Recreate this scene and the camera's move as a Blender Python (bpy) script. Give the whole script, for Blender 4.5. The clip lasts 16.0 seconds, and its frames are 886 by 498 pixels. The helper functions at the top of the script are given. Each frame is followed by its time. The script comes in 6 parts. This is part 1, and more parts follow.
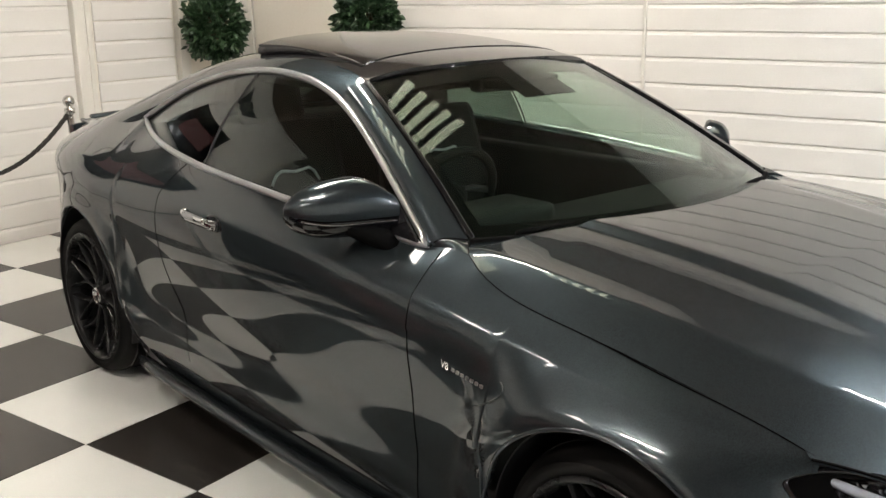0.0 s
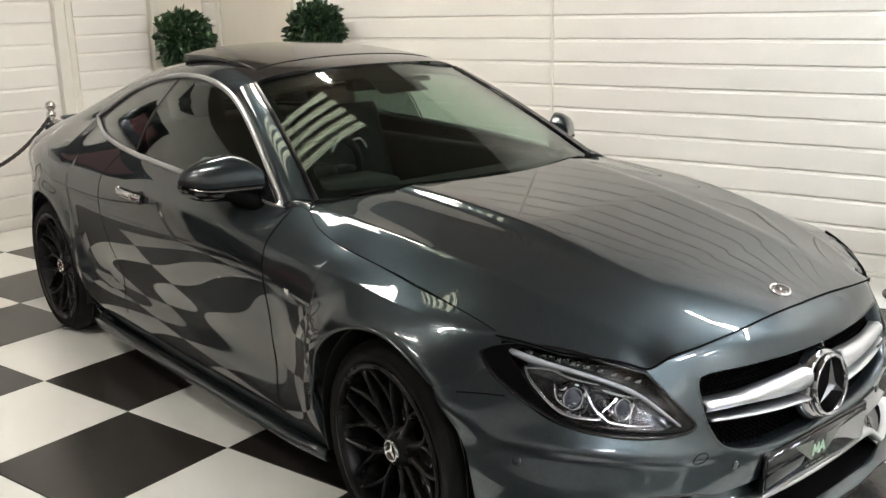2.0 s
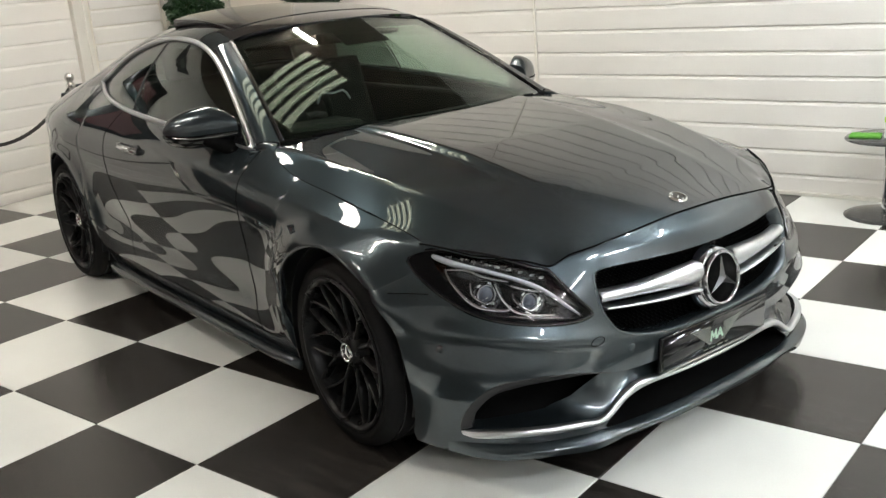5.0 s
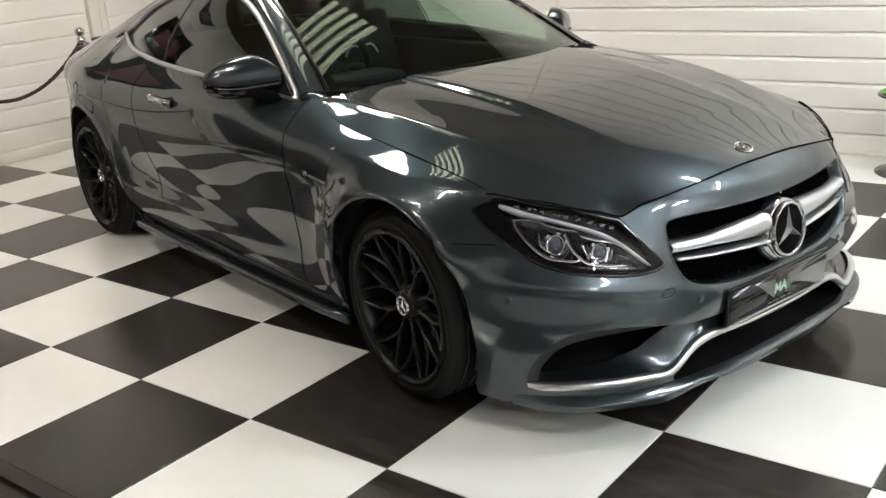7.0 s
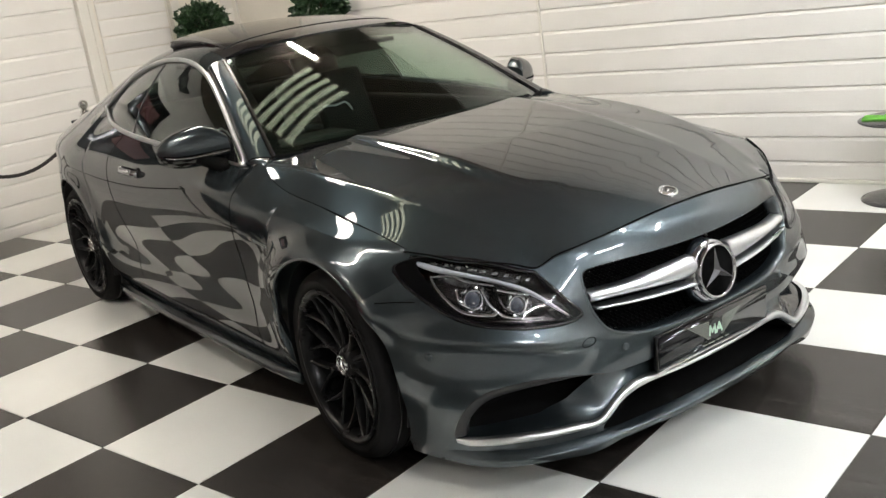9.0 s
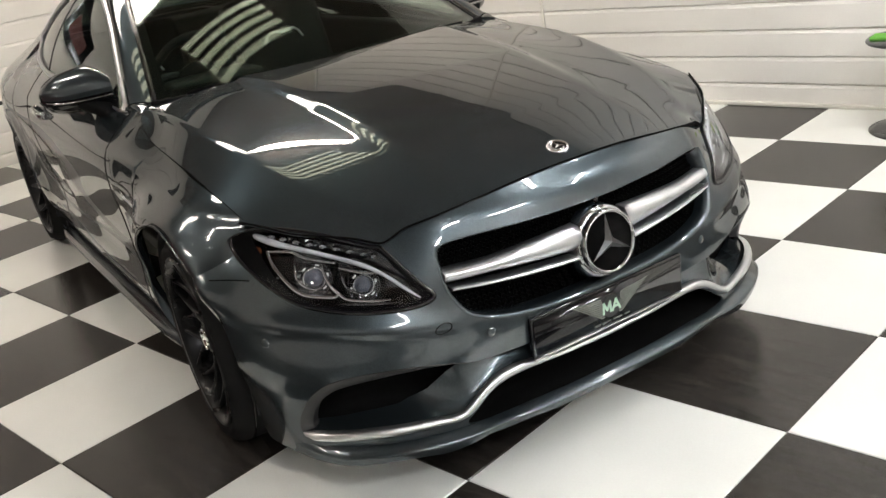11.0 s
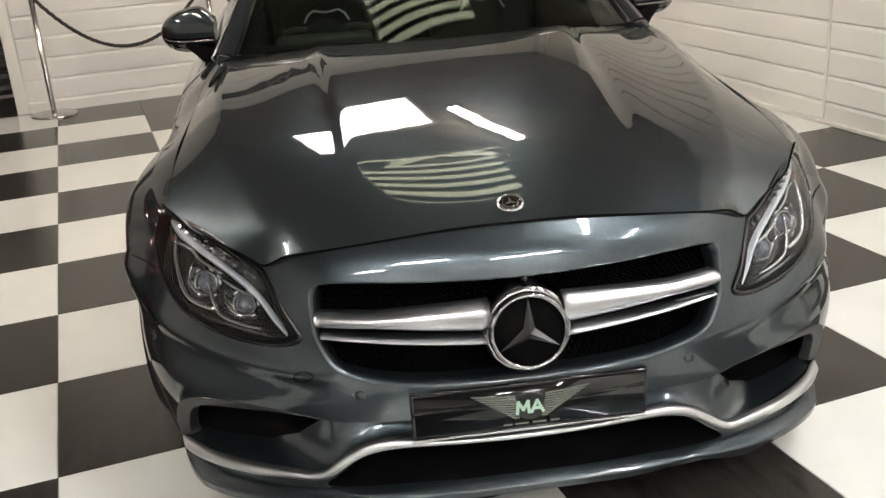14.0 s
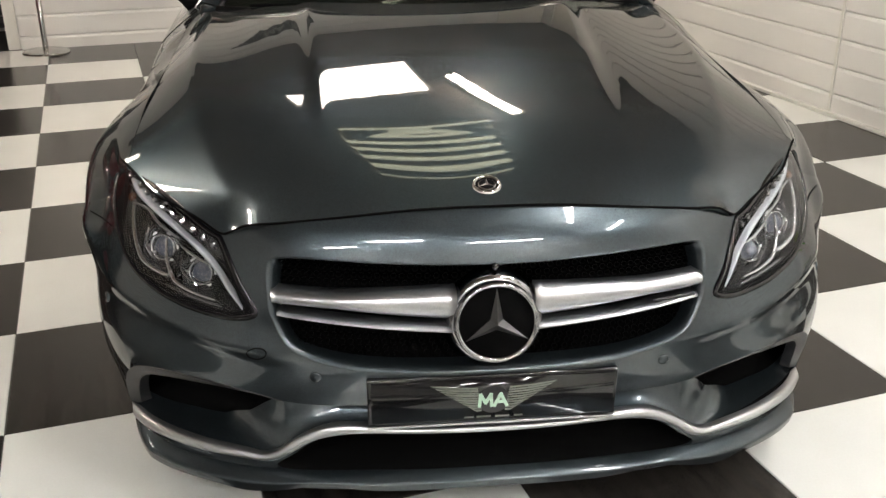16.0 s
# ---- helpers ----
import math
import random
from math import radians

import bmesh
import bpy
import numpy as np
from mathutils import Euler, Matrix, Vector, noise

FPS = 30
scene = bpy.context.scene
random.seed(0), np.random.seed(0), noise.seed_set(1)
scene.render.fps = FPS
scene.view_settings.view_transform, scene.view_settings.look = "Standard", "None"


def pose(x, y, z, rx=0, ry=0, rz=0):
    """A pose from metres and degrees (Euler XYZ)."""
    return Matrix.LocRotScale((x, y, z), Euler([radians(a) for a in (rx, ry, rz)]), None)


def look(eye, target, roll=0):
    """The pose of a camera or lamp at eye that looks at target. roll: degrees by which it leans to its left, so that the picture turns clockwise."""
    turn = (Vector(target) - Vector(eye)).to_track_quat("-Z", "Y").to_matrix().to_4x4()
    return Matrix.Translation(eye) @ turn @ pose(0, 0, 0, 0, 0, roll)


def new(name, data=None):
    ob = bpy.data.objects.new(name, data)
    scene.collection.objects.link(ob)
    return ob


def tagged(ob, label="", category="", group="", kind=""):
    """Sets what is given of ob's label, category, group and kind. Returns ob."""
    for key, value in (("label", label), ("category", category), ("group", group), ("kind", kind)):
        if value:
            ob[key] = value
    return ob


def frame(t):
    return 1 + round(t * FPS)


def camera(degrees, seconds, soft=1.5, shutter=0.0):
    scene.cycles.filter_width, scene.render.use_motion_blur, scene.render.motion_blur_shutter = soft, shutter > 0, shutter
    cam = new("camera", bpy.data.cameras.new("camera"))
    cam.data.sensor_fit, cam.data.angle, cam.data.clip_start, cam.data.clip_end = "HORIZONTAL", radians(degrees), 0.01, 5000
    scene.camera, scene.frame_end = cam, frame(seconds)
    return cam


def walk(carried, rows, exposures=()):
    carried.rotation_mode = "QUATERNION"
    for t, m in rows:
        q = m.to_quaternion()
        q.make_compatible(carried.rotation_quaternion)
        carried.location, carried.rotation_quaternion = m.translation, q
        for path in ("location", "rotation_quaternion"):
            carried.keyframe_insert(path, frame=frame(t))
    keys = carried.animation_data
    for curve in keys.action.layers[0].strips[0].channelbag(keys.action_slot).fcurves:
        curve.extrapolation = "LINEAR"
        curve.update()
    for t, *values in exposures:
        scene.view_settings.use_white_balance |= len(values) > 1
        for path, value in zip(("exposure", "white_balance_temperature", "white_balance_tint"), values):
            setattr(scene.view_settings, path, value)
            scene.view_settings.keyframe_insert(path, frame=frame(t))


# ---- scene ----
cam = camera(49.1, 16.0)
PATH = [
    (0, (1.125, -1.247, 1.557), (-0.004, 0.323, 1.047), -0.7),
    (0.5, (1.369, -1.299, 1.546), (0.177, 0.236, 1.074), -1.3),
    (1, (1.636, -1.342, 1.548), (0.422, 0.158, 1.022), -0.3),
    (1.5, (1.852, -1.469, 1.564), (0.674, 0.068, 1.065), -1.5),
    (2, (2.039, -1.571, 1.586), (0.881, -0.017, 1.092), -1.4),
    (2.5, (2.234, -1.609, 1.572), (1.011, -0.113, 1.055), -2.4),
    (3, (2.434, -1.683, 1.576), (1.194, -0.207, 1.044), -2.2),
    (3.5, (2.529, -1.719, 1.568), (1.302, -0.231, 1.039), -3.5),
    (4, (2.571, -1.724, 1.56), (1.351, -0.235, 1.015), -4.5),
    (6.3, (2.489, -1.692, 1.549), (1.254, -0.23, 0.968), -3.8),
    (6.5, (2.46, -1.726, 1.532), (1.214, -0.274, 0.95), -2.9),
    (7, (2.347, -1.824, 1.515), (1.157, -0.348, 0.877), -4.4),
    (7.5, (2.316, -1.86, 1.504), (1.125, -0.376, 0.887), -6.9),
    (8, (2.406, -1.772, 1.517), (1.205, -0.283, 0.935), -7.6),
    (8.5, (2.565, -1.686, 1.521), (1.315, -0.246, 0.916), -6.9),
    (9, (2.666, -1.585, 1.525), (1.381, -0.152, 0.982), -8.2),
    (9.5, (2.709, -1.406, 1.513), (1.421, 0.004, 0.92), -6.8),
    (10, (2.756, -1.241, 1.515), (1.472, 0.143, 0.856), -6.8),
    (10.2, (2.773, -1.173, 1.5), (1.48, 0.196, 0.828), -8.0),
    (12.3, (3.026, -0.308, 1.48), (1.485, 0.759, 0.781), -8.2),
    (12.5, (3.057, -0.23, 1.482), (1.481, 0.797, 0.804), -7.6),
    (13, (3.138, -0.023, 1.461), (1.473, 0.833, 0.758), -5.6),
    (13.5, (3.134, 0.136, 1.452), (1.418, 0.906, 0.771), -4.6),
    (14, (3.115, 0.283, 1.452), (1.348, 0.897, 0.743), -4.0),
    (14.5, (3.197, 0.41, 1.44), (1.378, 0.828, 0.722), -2.6),
    (14.8, (3.219, 0.456, 1.441), (1.404, 0.806, 0.677), -2.1),
    (15, (3.247, 0.468, 1.435), (1.424, 0.789, 0.68), -2.4),
    (15.5, (3.176, 0.462, 1.436), (1.377, 0.893, 0.676), -1.2),
    (16, (3.021, 0.381, 1.446), (1.283, 0.987, 0.665), -0.1),
]
walk(cam, [(t, look(eye, target, roll)) for t, eye, target, roll in PATH],
     [(0.0, 1.54, 6600, 14), (4.0, 1.38, 6450, 11), (8.0, 1.44, 6550, 13), (10.2, 1.38, 6600, 14), (12.5, 1.31, 6850, 15), (16.0, 1.26, 6850, 15)])

# ---------- light ----------
world = bpy.data.worlds.new("world")
scene.world = world
world.use_nodes = True
world.node_tree.nodes["Background"].inputs[0].default_value = (0.75, 0.8, 0.85, 1)
world.node_tree.nodes["Background"].inputs[1].default_value = 0.15
scene.view_settings.exposure = 1.65
TUBE_POWER = 58.0
PANEL_POWER = 9.0
SKY_POWER = 1.1

# ---------- materials ----------
def material(name):
    m = bpy.data.materials.new(name)
    m.use_nodes = True
    nt = m.node_tree
    return m, nt, nt.nodes["Principled BSDF"]


def node(nt, kind, **props):
    n = nt.nodes.new(kind)
    for key, value in props.items():
        n.inputs[key.replace("_", " ")].default_value = value
    return n


def mottled(name, dark, light, scale, rough=0.5, spread=0.1, metal=0.0, coat=0.0, bump=0.0, fine=40.0, specular=0.5, stretch=(1, 1, 1)):
    """Colour and gloss that vary at two scales, with fine relief."""
    m, nt, b = material(name)
    tc = nt.nodes.new("ShaderNodeTexCoord")
    mp = nt.nodes.new("ShaderNodeMapping")
    mp.inputs["Scale"].default_value = stretch
    nt.links.new(tc.outputs["Object"], mp.inputs["Vector"])
    big = node(nt, "ShaderNodeTexNoise", Scale=scale, Detail=4.0)
    small = node(nt, "ShaderNodeTexNoise", Scale=scale * fine, Detail=3.0)
    for n in (big, small):
        nt.links.new(mp.outputs["Vector"], n.inputs["Vector"])
    mix = nt.nodes.new("ShaderNodeMath")
    mix.operation = "MULTIPLY_ADD"
    mix.inputs[1].default_value = 0.35
    nt.links.new(small.outputs["Fac"], mix.inputs[0])
    half = nt.nodes.new("ShaderNodeMath")
    half.operation = "MULTIPLY"
    half.inputs[1].default_value = 0.65
    nt.links.new(big.outputs["Fac"], half.inputs[0])
    nt.links.new(half.outputs[0], mix.inputs[2])
    ramp = nt.nodes.new("ShaderNodeValToRGB")
    ramp.color_ramp.elements[0].position, ramp.color_ramp.elements[1].position = 0.3, 0.7
    ramp.color_ramp.elements[0].color, ramp.color_ramp.elements[1].color = (*dark, 1), (*light, 1)
    nt.links.new(mix.outputs[0], ramp.inputs[0])
    nt.links.new(ramp.outputs[0], b.inputs["Base Color"])
    rr = nt.nodes.new("ShaderNodeMapRange")
    rr.inputs["To Min"].default_value, rr.inputs["To Max"].default_value = max(rough - spread, 0.0), rough + spread
    nt.links.new(big.outputs["Fac"], rr.inputs["Value"])
    nt.links.new(rr.outputs[0], b.inputs["Roughness"])
    b.inputs["Metallic"].default_value = metal
    b.inputs["Coat Weight"].default_value = coat
    b.inputs["Coat Roughness"].default_value = 0.03
    b.inputs["Specular IOR Level"].default_value = specular
    if bump:
        bp = node(nt, "ShaderNodeBump", Strength=bump, Distance=0.002)
        nt.links.new(small.outputs["Fac"], bp.inputs["Height"])
        nt.links.new(bp.outputs[0], b.inputs["Normal"])
    return m


def clear_glass(name, tint, ior=1.5):
    m, nt, b = material(name)
    out = nt.nodes["Material Output"]
    nt.nodes.remove(b)
    lw = node(nt, "ShaderNodeLayerWeight", Blend=0.5)
    power = nt.nodes.new("ShaderNodeMath")
    power.operation = "POWER"
    power.inputs[1].default_value = 5.0
    nt.links.new(lw.outputs["Facing"], power.inputs[0])
    fr = nt.nodes.new("ShaderNodeMapRange")
    base = ((ior - 1) / (ior + 1)) ** 2
    fr.inputs["To Min"].default_value, fr.inputs["To Max"].default_value = base, 1.0
    nt.links.new(power.outputs[0], fr.inputs["Value"])
    tr = nt.nodes.new("ShaderNodeBsdfTransparent")
    tr.inputs[0].default_value = (*tint, 1)
    gl = node(nt, "ShaderNodeBsdfGlossy", Roughness=0.0)
    mx = nt.nodes.new("ShaderNodeMixShader")
    for a, c in ((fr.outputs[0], mx.inputs[0]), (tr.outputs[0], mx.inputs[1]), (gl.outputs[0], mx.inputs[2]), (mx.outputs[0], out.inputs[0])):
        nt.links.new(a, c)
    return m


def glow(name, colour, power, base=0.9):
    m, nt, b = material(name)
    b.inputs["Base Color"].default_value = (base, base, base, 1)
    b.inputs["Emission Color"].default_value = (*colour, 1)
    b.inputs["Emission Strength"].default_value = power
    return m


def car_paint(name, dark, light, metal=0.6):
    """Metallic flakes under a clear coat with a faint ripple."""
    m, nt, b = material(name)
    tc = nt.nodes.new("ShaderNodeTexCoord")
    flake = node(nt, "ShaderNodeTexNoise", Scale=900.0, Detail=2.0)
    cloud = node(nt, "ShaderNodeTexNoise", Scale=2.2, Detail=3.0)
    for n in (flake, cloud):
        nt.links.new(tc.outputs["Object"], n.inputs["Vector"])
    ramp = nt.nodes.new("ShaderNodeValToRGB")
    ramp.color_ramp.elements[0].position, ramp.color_ramp.elements[1].position = 0.35, 0.65
    ramp.color_ramp.elements[0].color, ramp.color_ramp.elements[1].color = (*dark, 1), (*light, 1)
    nt.links.new(flake.outputs["Fac"], ramp.inputs[0])
    nt.links.new(ramp.outputs[0], b.inputs["Base Color"])
    rr = nt.nodes.new("ShaderNodeMapRange")
    rr.inputs["To Min"].default_value, rr.inputs["To Max"].default_value = 0.27, 0.33
    nt.links.new(cloud.outputs["Fac"], rr.inputs["Value"])
    nt.links.new(rr.outputs[0], b.inputs["Roughness"])
    b.inputs["Metallic"].default_value = metal
    b.inputs["Specular Tint"].default_value = (0.0, 0.0, 0.0, 1)
    b.inputs["Coat Weight"].default_value = 1.0
    b.inputs["Coat Roughness"].default_value = 0.015
    b.inputs["Coat IOR"].default_value = 1.56
    peel = node(nt, "ShaderNodeTexNoise", Scale=28.0, Detail=1.0)
    nt.links.new(tc.outputs["Object"], peel.inputs["Vector"])
    bp = node(nt, "ShaderNodeBump", Strength=0.006, Distance=0.004)
    nt.links.new(peel.outputs["Fac"], bp.inputs["Height"])
    nt.links.new(bp.outputs[0], b.inputs["Coat Normal"])
    return m


def per_piece(m, spread):
    """Let each piece differ a little in brightness."""
    nt = m.node_tree
    b = nt.nodes["Principled BSDF"]
    src = b.inputs["Base Color"].links[0].from_socket
    info = nt.nodes.new("ShaderNodeObjectInfo")
    rr = nt.nodes.new("ShaderNodeMapRange")
    rr.inputs["To Min"].default_value, rr.inputs["To Max"].default_value = 1 - spread, 1 + spread
    nt.links.new(info.outputs["Random"], rr.inputs["Value"])
    hsv = nt.nodes.new("ShaderNodeHueSaturation")
    nt.links.new(rr.outputs[0], hsv.inputs["Value"])
    nt.links.new(src, hsv.inputs["Color"])
    nt.links.new(hsv.outputs[0], b.inputs["Base Color"])
    return m


PAINT = car_paint("grey metallic paint", (0.027, 0.0355, 0.040), (0.079, 0.101, 0.112), 0.85)
RED = car_paint("red paint", (0.10, 0.009, 0.012), (0.17, 0.016, 0.019), 0.4)
GLOSS_BLACK = mottled("gloss black", (0.004, 0.004, 0.005), (0.008, 0.008, 0.009), 3, 0.08, 0.04)
ROOF_BLACK = mottled("black roof glass", (0.006, 0.006, 0.007), (0.012, 0.012, 0.013), 2, 0.10, 0.04, specular=0.9)
ROOF_GLOSS = mottled("polished black glass", (0.004, 0.004, 0.005), (0.008, 0.008, 0.009), 2, 0.05, 0.02, specular=0.8)
# near-black with the shade of ducts and gaps in its colour; also black trim
DUCT = mottled("unlit near-black", (0.002, 0.002, 0.002), (0.004, 0.004, 0.004), 8, 0.9, 0.05, specular=0.05)
SATIN_BLACK = mottled("satin black plastic", (0.010, 0.010, 0.011), (0.02, 0.02, 0.021), 8, 0.45, 0.08, bump=0.15)
MESH_BLACK = mottled("black mesh", (0.002, 0.002, 0.002), (0.005, 0.005, 0.005), 20, 0.6, 0.1, specular=0.05)
WHEEL_BLACK = mottled("black alloy", (0.005, 0.0052, 0.0055), (0.009, 0.0093, 0.0098), 12, 0.28, 0.06, specular=0.20)
RUBBER = mottled("tyre rubber", (0.007, 0.007, 0.007), (0.016, 0.0155, 0.015), 10, 0.75, 0.1, bump=0.4, specular=0.08)
SILVER = mottled("satin silver", (0.50, 0.51, 0.525), (0.64, 0.65, 0.665), 6, 0.32, 0.05, metal=1.0)
BRUSHED = mottled("brushed aluminium", (0.54, 0.55, 0.56), (0.68, 0.69, 0.70), 9, 0.38, 0.05, metal=1.0)
CHROME = mottled("chrome", (0.72, 0.72, 0.72), (0.85, 0.85, 0.85), 5, 0.06, 0.03, metal=1.0)
DARK_CHROME = mottled("smoked chrome", (0.30, 0.30, 0.31), (0.50, 0.50, 0.51), 30, 0.10, 0.05, metal=1.0)
STEEL = mottled("polished steel", (0.5, 0.49, 0.47), (0.66, 0.65, 0.62), 14, 0.18, 0.06, metal=1.0)
LEATHER = mottled("black leather", (0.006, 0.006, 0.006), (0.014, 0.013, 0.013), 9, 0.6, 0.1, bump=0.4, specular=0.12)
DASH = mottled("dashboard vinyl", (0.010, 0.010, 0.010), (0.018, 0.018, 0.017), 7, 0.7, 0.1, bump=0.4, specular=0.15)
GLASS = clear_glass("windscreen glass", (0.78, 0.86, 0.81), 1.44)
SIDE_GLASS = clear_glass("side glass", (0.80, 0.87, 0.83), 1.65)
STAR = mottled("dark star metal", (0.16, 0.16, 0.165), (0.24, 0.24, 0.245), 9, 0.3, 0.05, metal=1.0)
BAR = mottled("white light bar", (0.50, 0.51, 0.52), (0.64, 0.65, 0.66), 12, 0.25, 0.05)
TINT = clear_glass("tinted glass", (0.42, 0.48, 0.45), 1.75)
LENS = clear_glass("lamp lens", (0.95, 0.96, 0.97), 1.32)
BALL = mottled("projector glass", (0.05, 0.055, 0.07), (0.16, 0.17, 0.20), 40, 0.06, 0.03, coat=1.0, specular=0.8)
REFLECTOR = mottled("dark chromed reflector", (0.012, 0.012, 0.013), (0.19, 0.195, 0.20), 16, 0.12, 0.06, metal=1.0, bump=0.12, fine=3.0)
AMBER = mottled("amber reflector", (0.10, 0.03, 0.01), (0.16, 0.05, 0.015), 30, 0.2, 0.05)
WHITE_TILE = per_piece(mottled("white floor tile", (0.74, 0.75, 0.71), (0.82, 0.83, 0.79), 2.5, 0.15, 0.05, bump=0.05, fine=60), 0.03)
BLACK_TILE = per_piece(mottled("black floor tile", (0.016, 0.014, 0.0125), (0.040, 0.035, 0.031), 3.0, 0.17, 0.05, bump=0.12, fine=40, stretch=(1, 6, 1), specular=0.4), 0.12)
GROUT = mottled("floor joint", (0.03, 0.03, 0.028), (0.06, 0.057, 0.052), 6, 0.7, 0.1)
DARK_FLOOR = mottled("dark concrete floor", (0.011, 0.009, 0.008), (0.024, 0.020, 0.017), 2, 0.35, 0.1, bump=0.2, specular=0.35)
BOARD = per_piece(mottled("white cladding board", (0.72, 0.70, 0.66), (0.80, 0.78, 0.74), 1.5, 0.42, 0.06, bump=0.1, fine=50, stretch=(1, 1, 3)), 0.015)
CREAM = mottled("cream painted wall", (0.68, 0.64, 0.56), (0.76, 0.72, 0.64), 1.2, 0.6, 0.08, bump=0.15)
TRIM = mottled("white trim", (0.66, 0.64, 0.58), (0.74, 0.72, 0.66), 3, 0.45, 0.06)
CEILING = mottled("ceiling sheet", (0.170, 0.138, 0.116), (0.220, 0.180, 0.153), 1.0, 0.75, 0.1, bump=0.2)
SHUTTER = mottled("dark shutter", (0.02, 0.021, 0.023), (0.04, 0.041, 0.044), 4, 0.4, 0.08)
ROPE = mottled("black rope", (0.012, 0.011, 0.010), (0.045, 0.040, 0.035), 60, 0.8, 0.1, bump=0.6)
LEAF = per_piece(mottled("leaf green", (0.010, 0.030, 0.012), (0.035, 0.075, 0.028), 9, 0.38, 0.1), 0.2)
BARK = mottled("bark", (0.06, 0.04, 0.025), (0.13, 0.09, 0.06), 12, 0.8, 0.1, bump=0.6)
POT = mottled("dark planter", (0.03, 0.03, 0.03), (0.06, 0.058, 0.055), 8, 0.5, 0.1)
SMOKED = mottled("smoked table glass", (0.03, 0.03, 0.03), (0.06, 0.06, 0.06), 5, 0.1, 0.04)
GREEN_CLOTH = mottled("green cloth", (0.08, 0.32, 0.03), (0.16, 0.48, 0.06), 20, 0.8, 0.1, bump=0.6)
CARD = mottled("printed card", (0.6, 0.6, 0.58), (0.75, 0.75, 0.72), 6, 0.6, 0.1)
LIME = mottled("lime print", (0.35, 0.5, 0.04), (0.45, 0.6, 0.06), 8, 0.5, 0.1)
WING = mottled("dull silver print", (0.09, 0.10, 0.085), (0.20, 0.21, 0.185), 14, 0.45, 0.08)
MINT = mottled("pale green print", (0.42, 0.62, 0.48), (0.55, 0.74, 0.60), 10, 0.5, 0.06)
TUBE = glow("lit tube", (0.96, 1.0, 1.005), TUBE_POWER)
# stronger tube for the added lights at the east end
EAST_FILL = glow("bright fill tube", (0.95, 1.0, 1.02), TUBE_POWER * 1.5)
WARM_TUBE = glow("warm lit tube", (1.0, 0.94, 0.83), TUBE_POWER)
PANEL = glow("lit panel", (1.0, 0.94, 0.84), PANEL_POWER)
ROOFLIGHT = glow("roof light sheet", (0.95, 1.0, 0.72), SKY_POWER)
SCREEN_RED = glow("lit screen", (0.30, 0.02, 0.025), 0.10, 0.01)

# ---------- mesh helpers ----------
def empty(name, m=None):
    ob = new(name)
    ob.empty_display_size = 0.1
    if m is not None:
        ob.matrix_basis = m
    return ob


def mesh_ob(name, verts, faces, mat, parent=None, label="", smooth=True, bevel=0.0, thick=0.0):
    me = bpy.data.meshes.new(name)
    me.from_pydata([tuple(map(float, v)) for v in verts], [], [tuple(map(int, f)) for f in faces])
    me.validate()
    me.update()
    me.materials.append(mat)
    me.polygons.foreach_set("use_smooth", [smooth] * len(me.polygons))
    ob = new(name, me)
    if parent is not None:
        ob.parent = parent
    if label:
        tagged(ob, label)
    if thick:
        mod = ob.modifiers.new("thickness", "SOLIDIFY")
        mod.thickness, mod.offset = thick, -1.0
        split = ob.modifiers.new("crisp rim", "EDGE_SPLIT")
        split.split_angle = 0.8
    if bevel:
        mod = ob.modifiers.new("edge", "BEVEL")
        mod.width, mod.segments, mod.limit_method = bevel, 2, "ANGLE"
    return ob


def part(name, bm, mat, parent, label="", smooth=True):
    me = bpy.data.meshes.new(name)
    bm.to_mesh(me)
    bm.free()
    me.materials.append(mat)
    me.polygons.foreach_set("use_smooth", [smooth] * len(me.polygons))
    ob = new(name, me)
    if parent is not None:
        ob.parent = parent
    if label:
        tagged(ob, label)
    return ob


def box(bm, lo, hi, m=None, bevel=0.0):
    """A box between two corners, with rounded edges."""
    lo, hi = Vector(lo), Vector(hi)
    made = bmesh.ops.create_cube(bm, size=1.0)["verts"]
    bmesh.ops.transform(bm, matrix=Matrix.Translation((lo + hi) / 2) @ Matrix.Diagonal((*(hi - lo), 1)), verts=made)
    if bevel:
        edges = {e for v in made for e in v.link_edges}
        out = bmesh.ops.bevel(bm, geom=list(edges), offset=bevel, segments=2, affect="EDGES", profile=0.6)
        made = list({v for f in out["faces"] for v in f.verts} | {v for v in made if v.is_valid})
    if m is not None:
        bmesh.ops.transform(bm, matrix=m, verts=made)
    return made


def lathe(bm, profile, steps=48, axis="Z", m=None):
    """Turn (radius, height) pairs round an axis."""
    rings = []
    for r, h in profile:
        ring = []
        for k in range(steps):
            a = 2 * math.pi * k / steps
            p = Vector((r * math.cos(a), r * math.sin(a), h))
            if axis == "Y":
                p = Vector((p.x, p.z, p.y))
            if m is not None:
                p = m @ p
            ring.append(bm.verts.new(p))
        rings.append(ring)
    for a, b in zip(rings, rings[1:]):
        for k in range(steps):
            bm.faces.new((a[k], a[(k + 1) % steps], b[(k + 1) % steps], b[k]))
    bmesh.ops.recalc_face_normals(bm, faces=bm.faces)


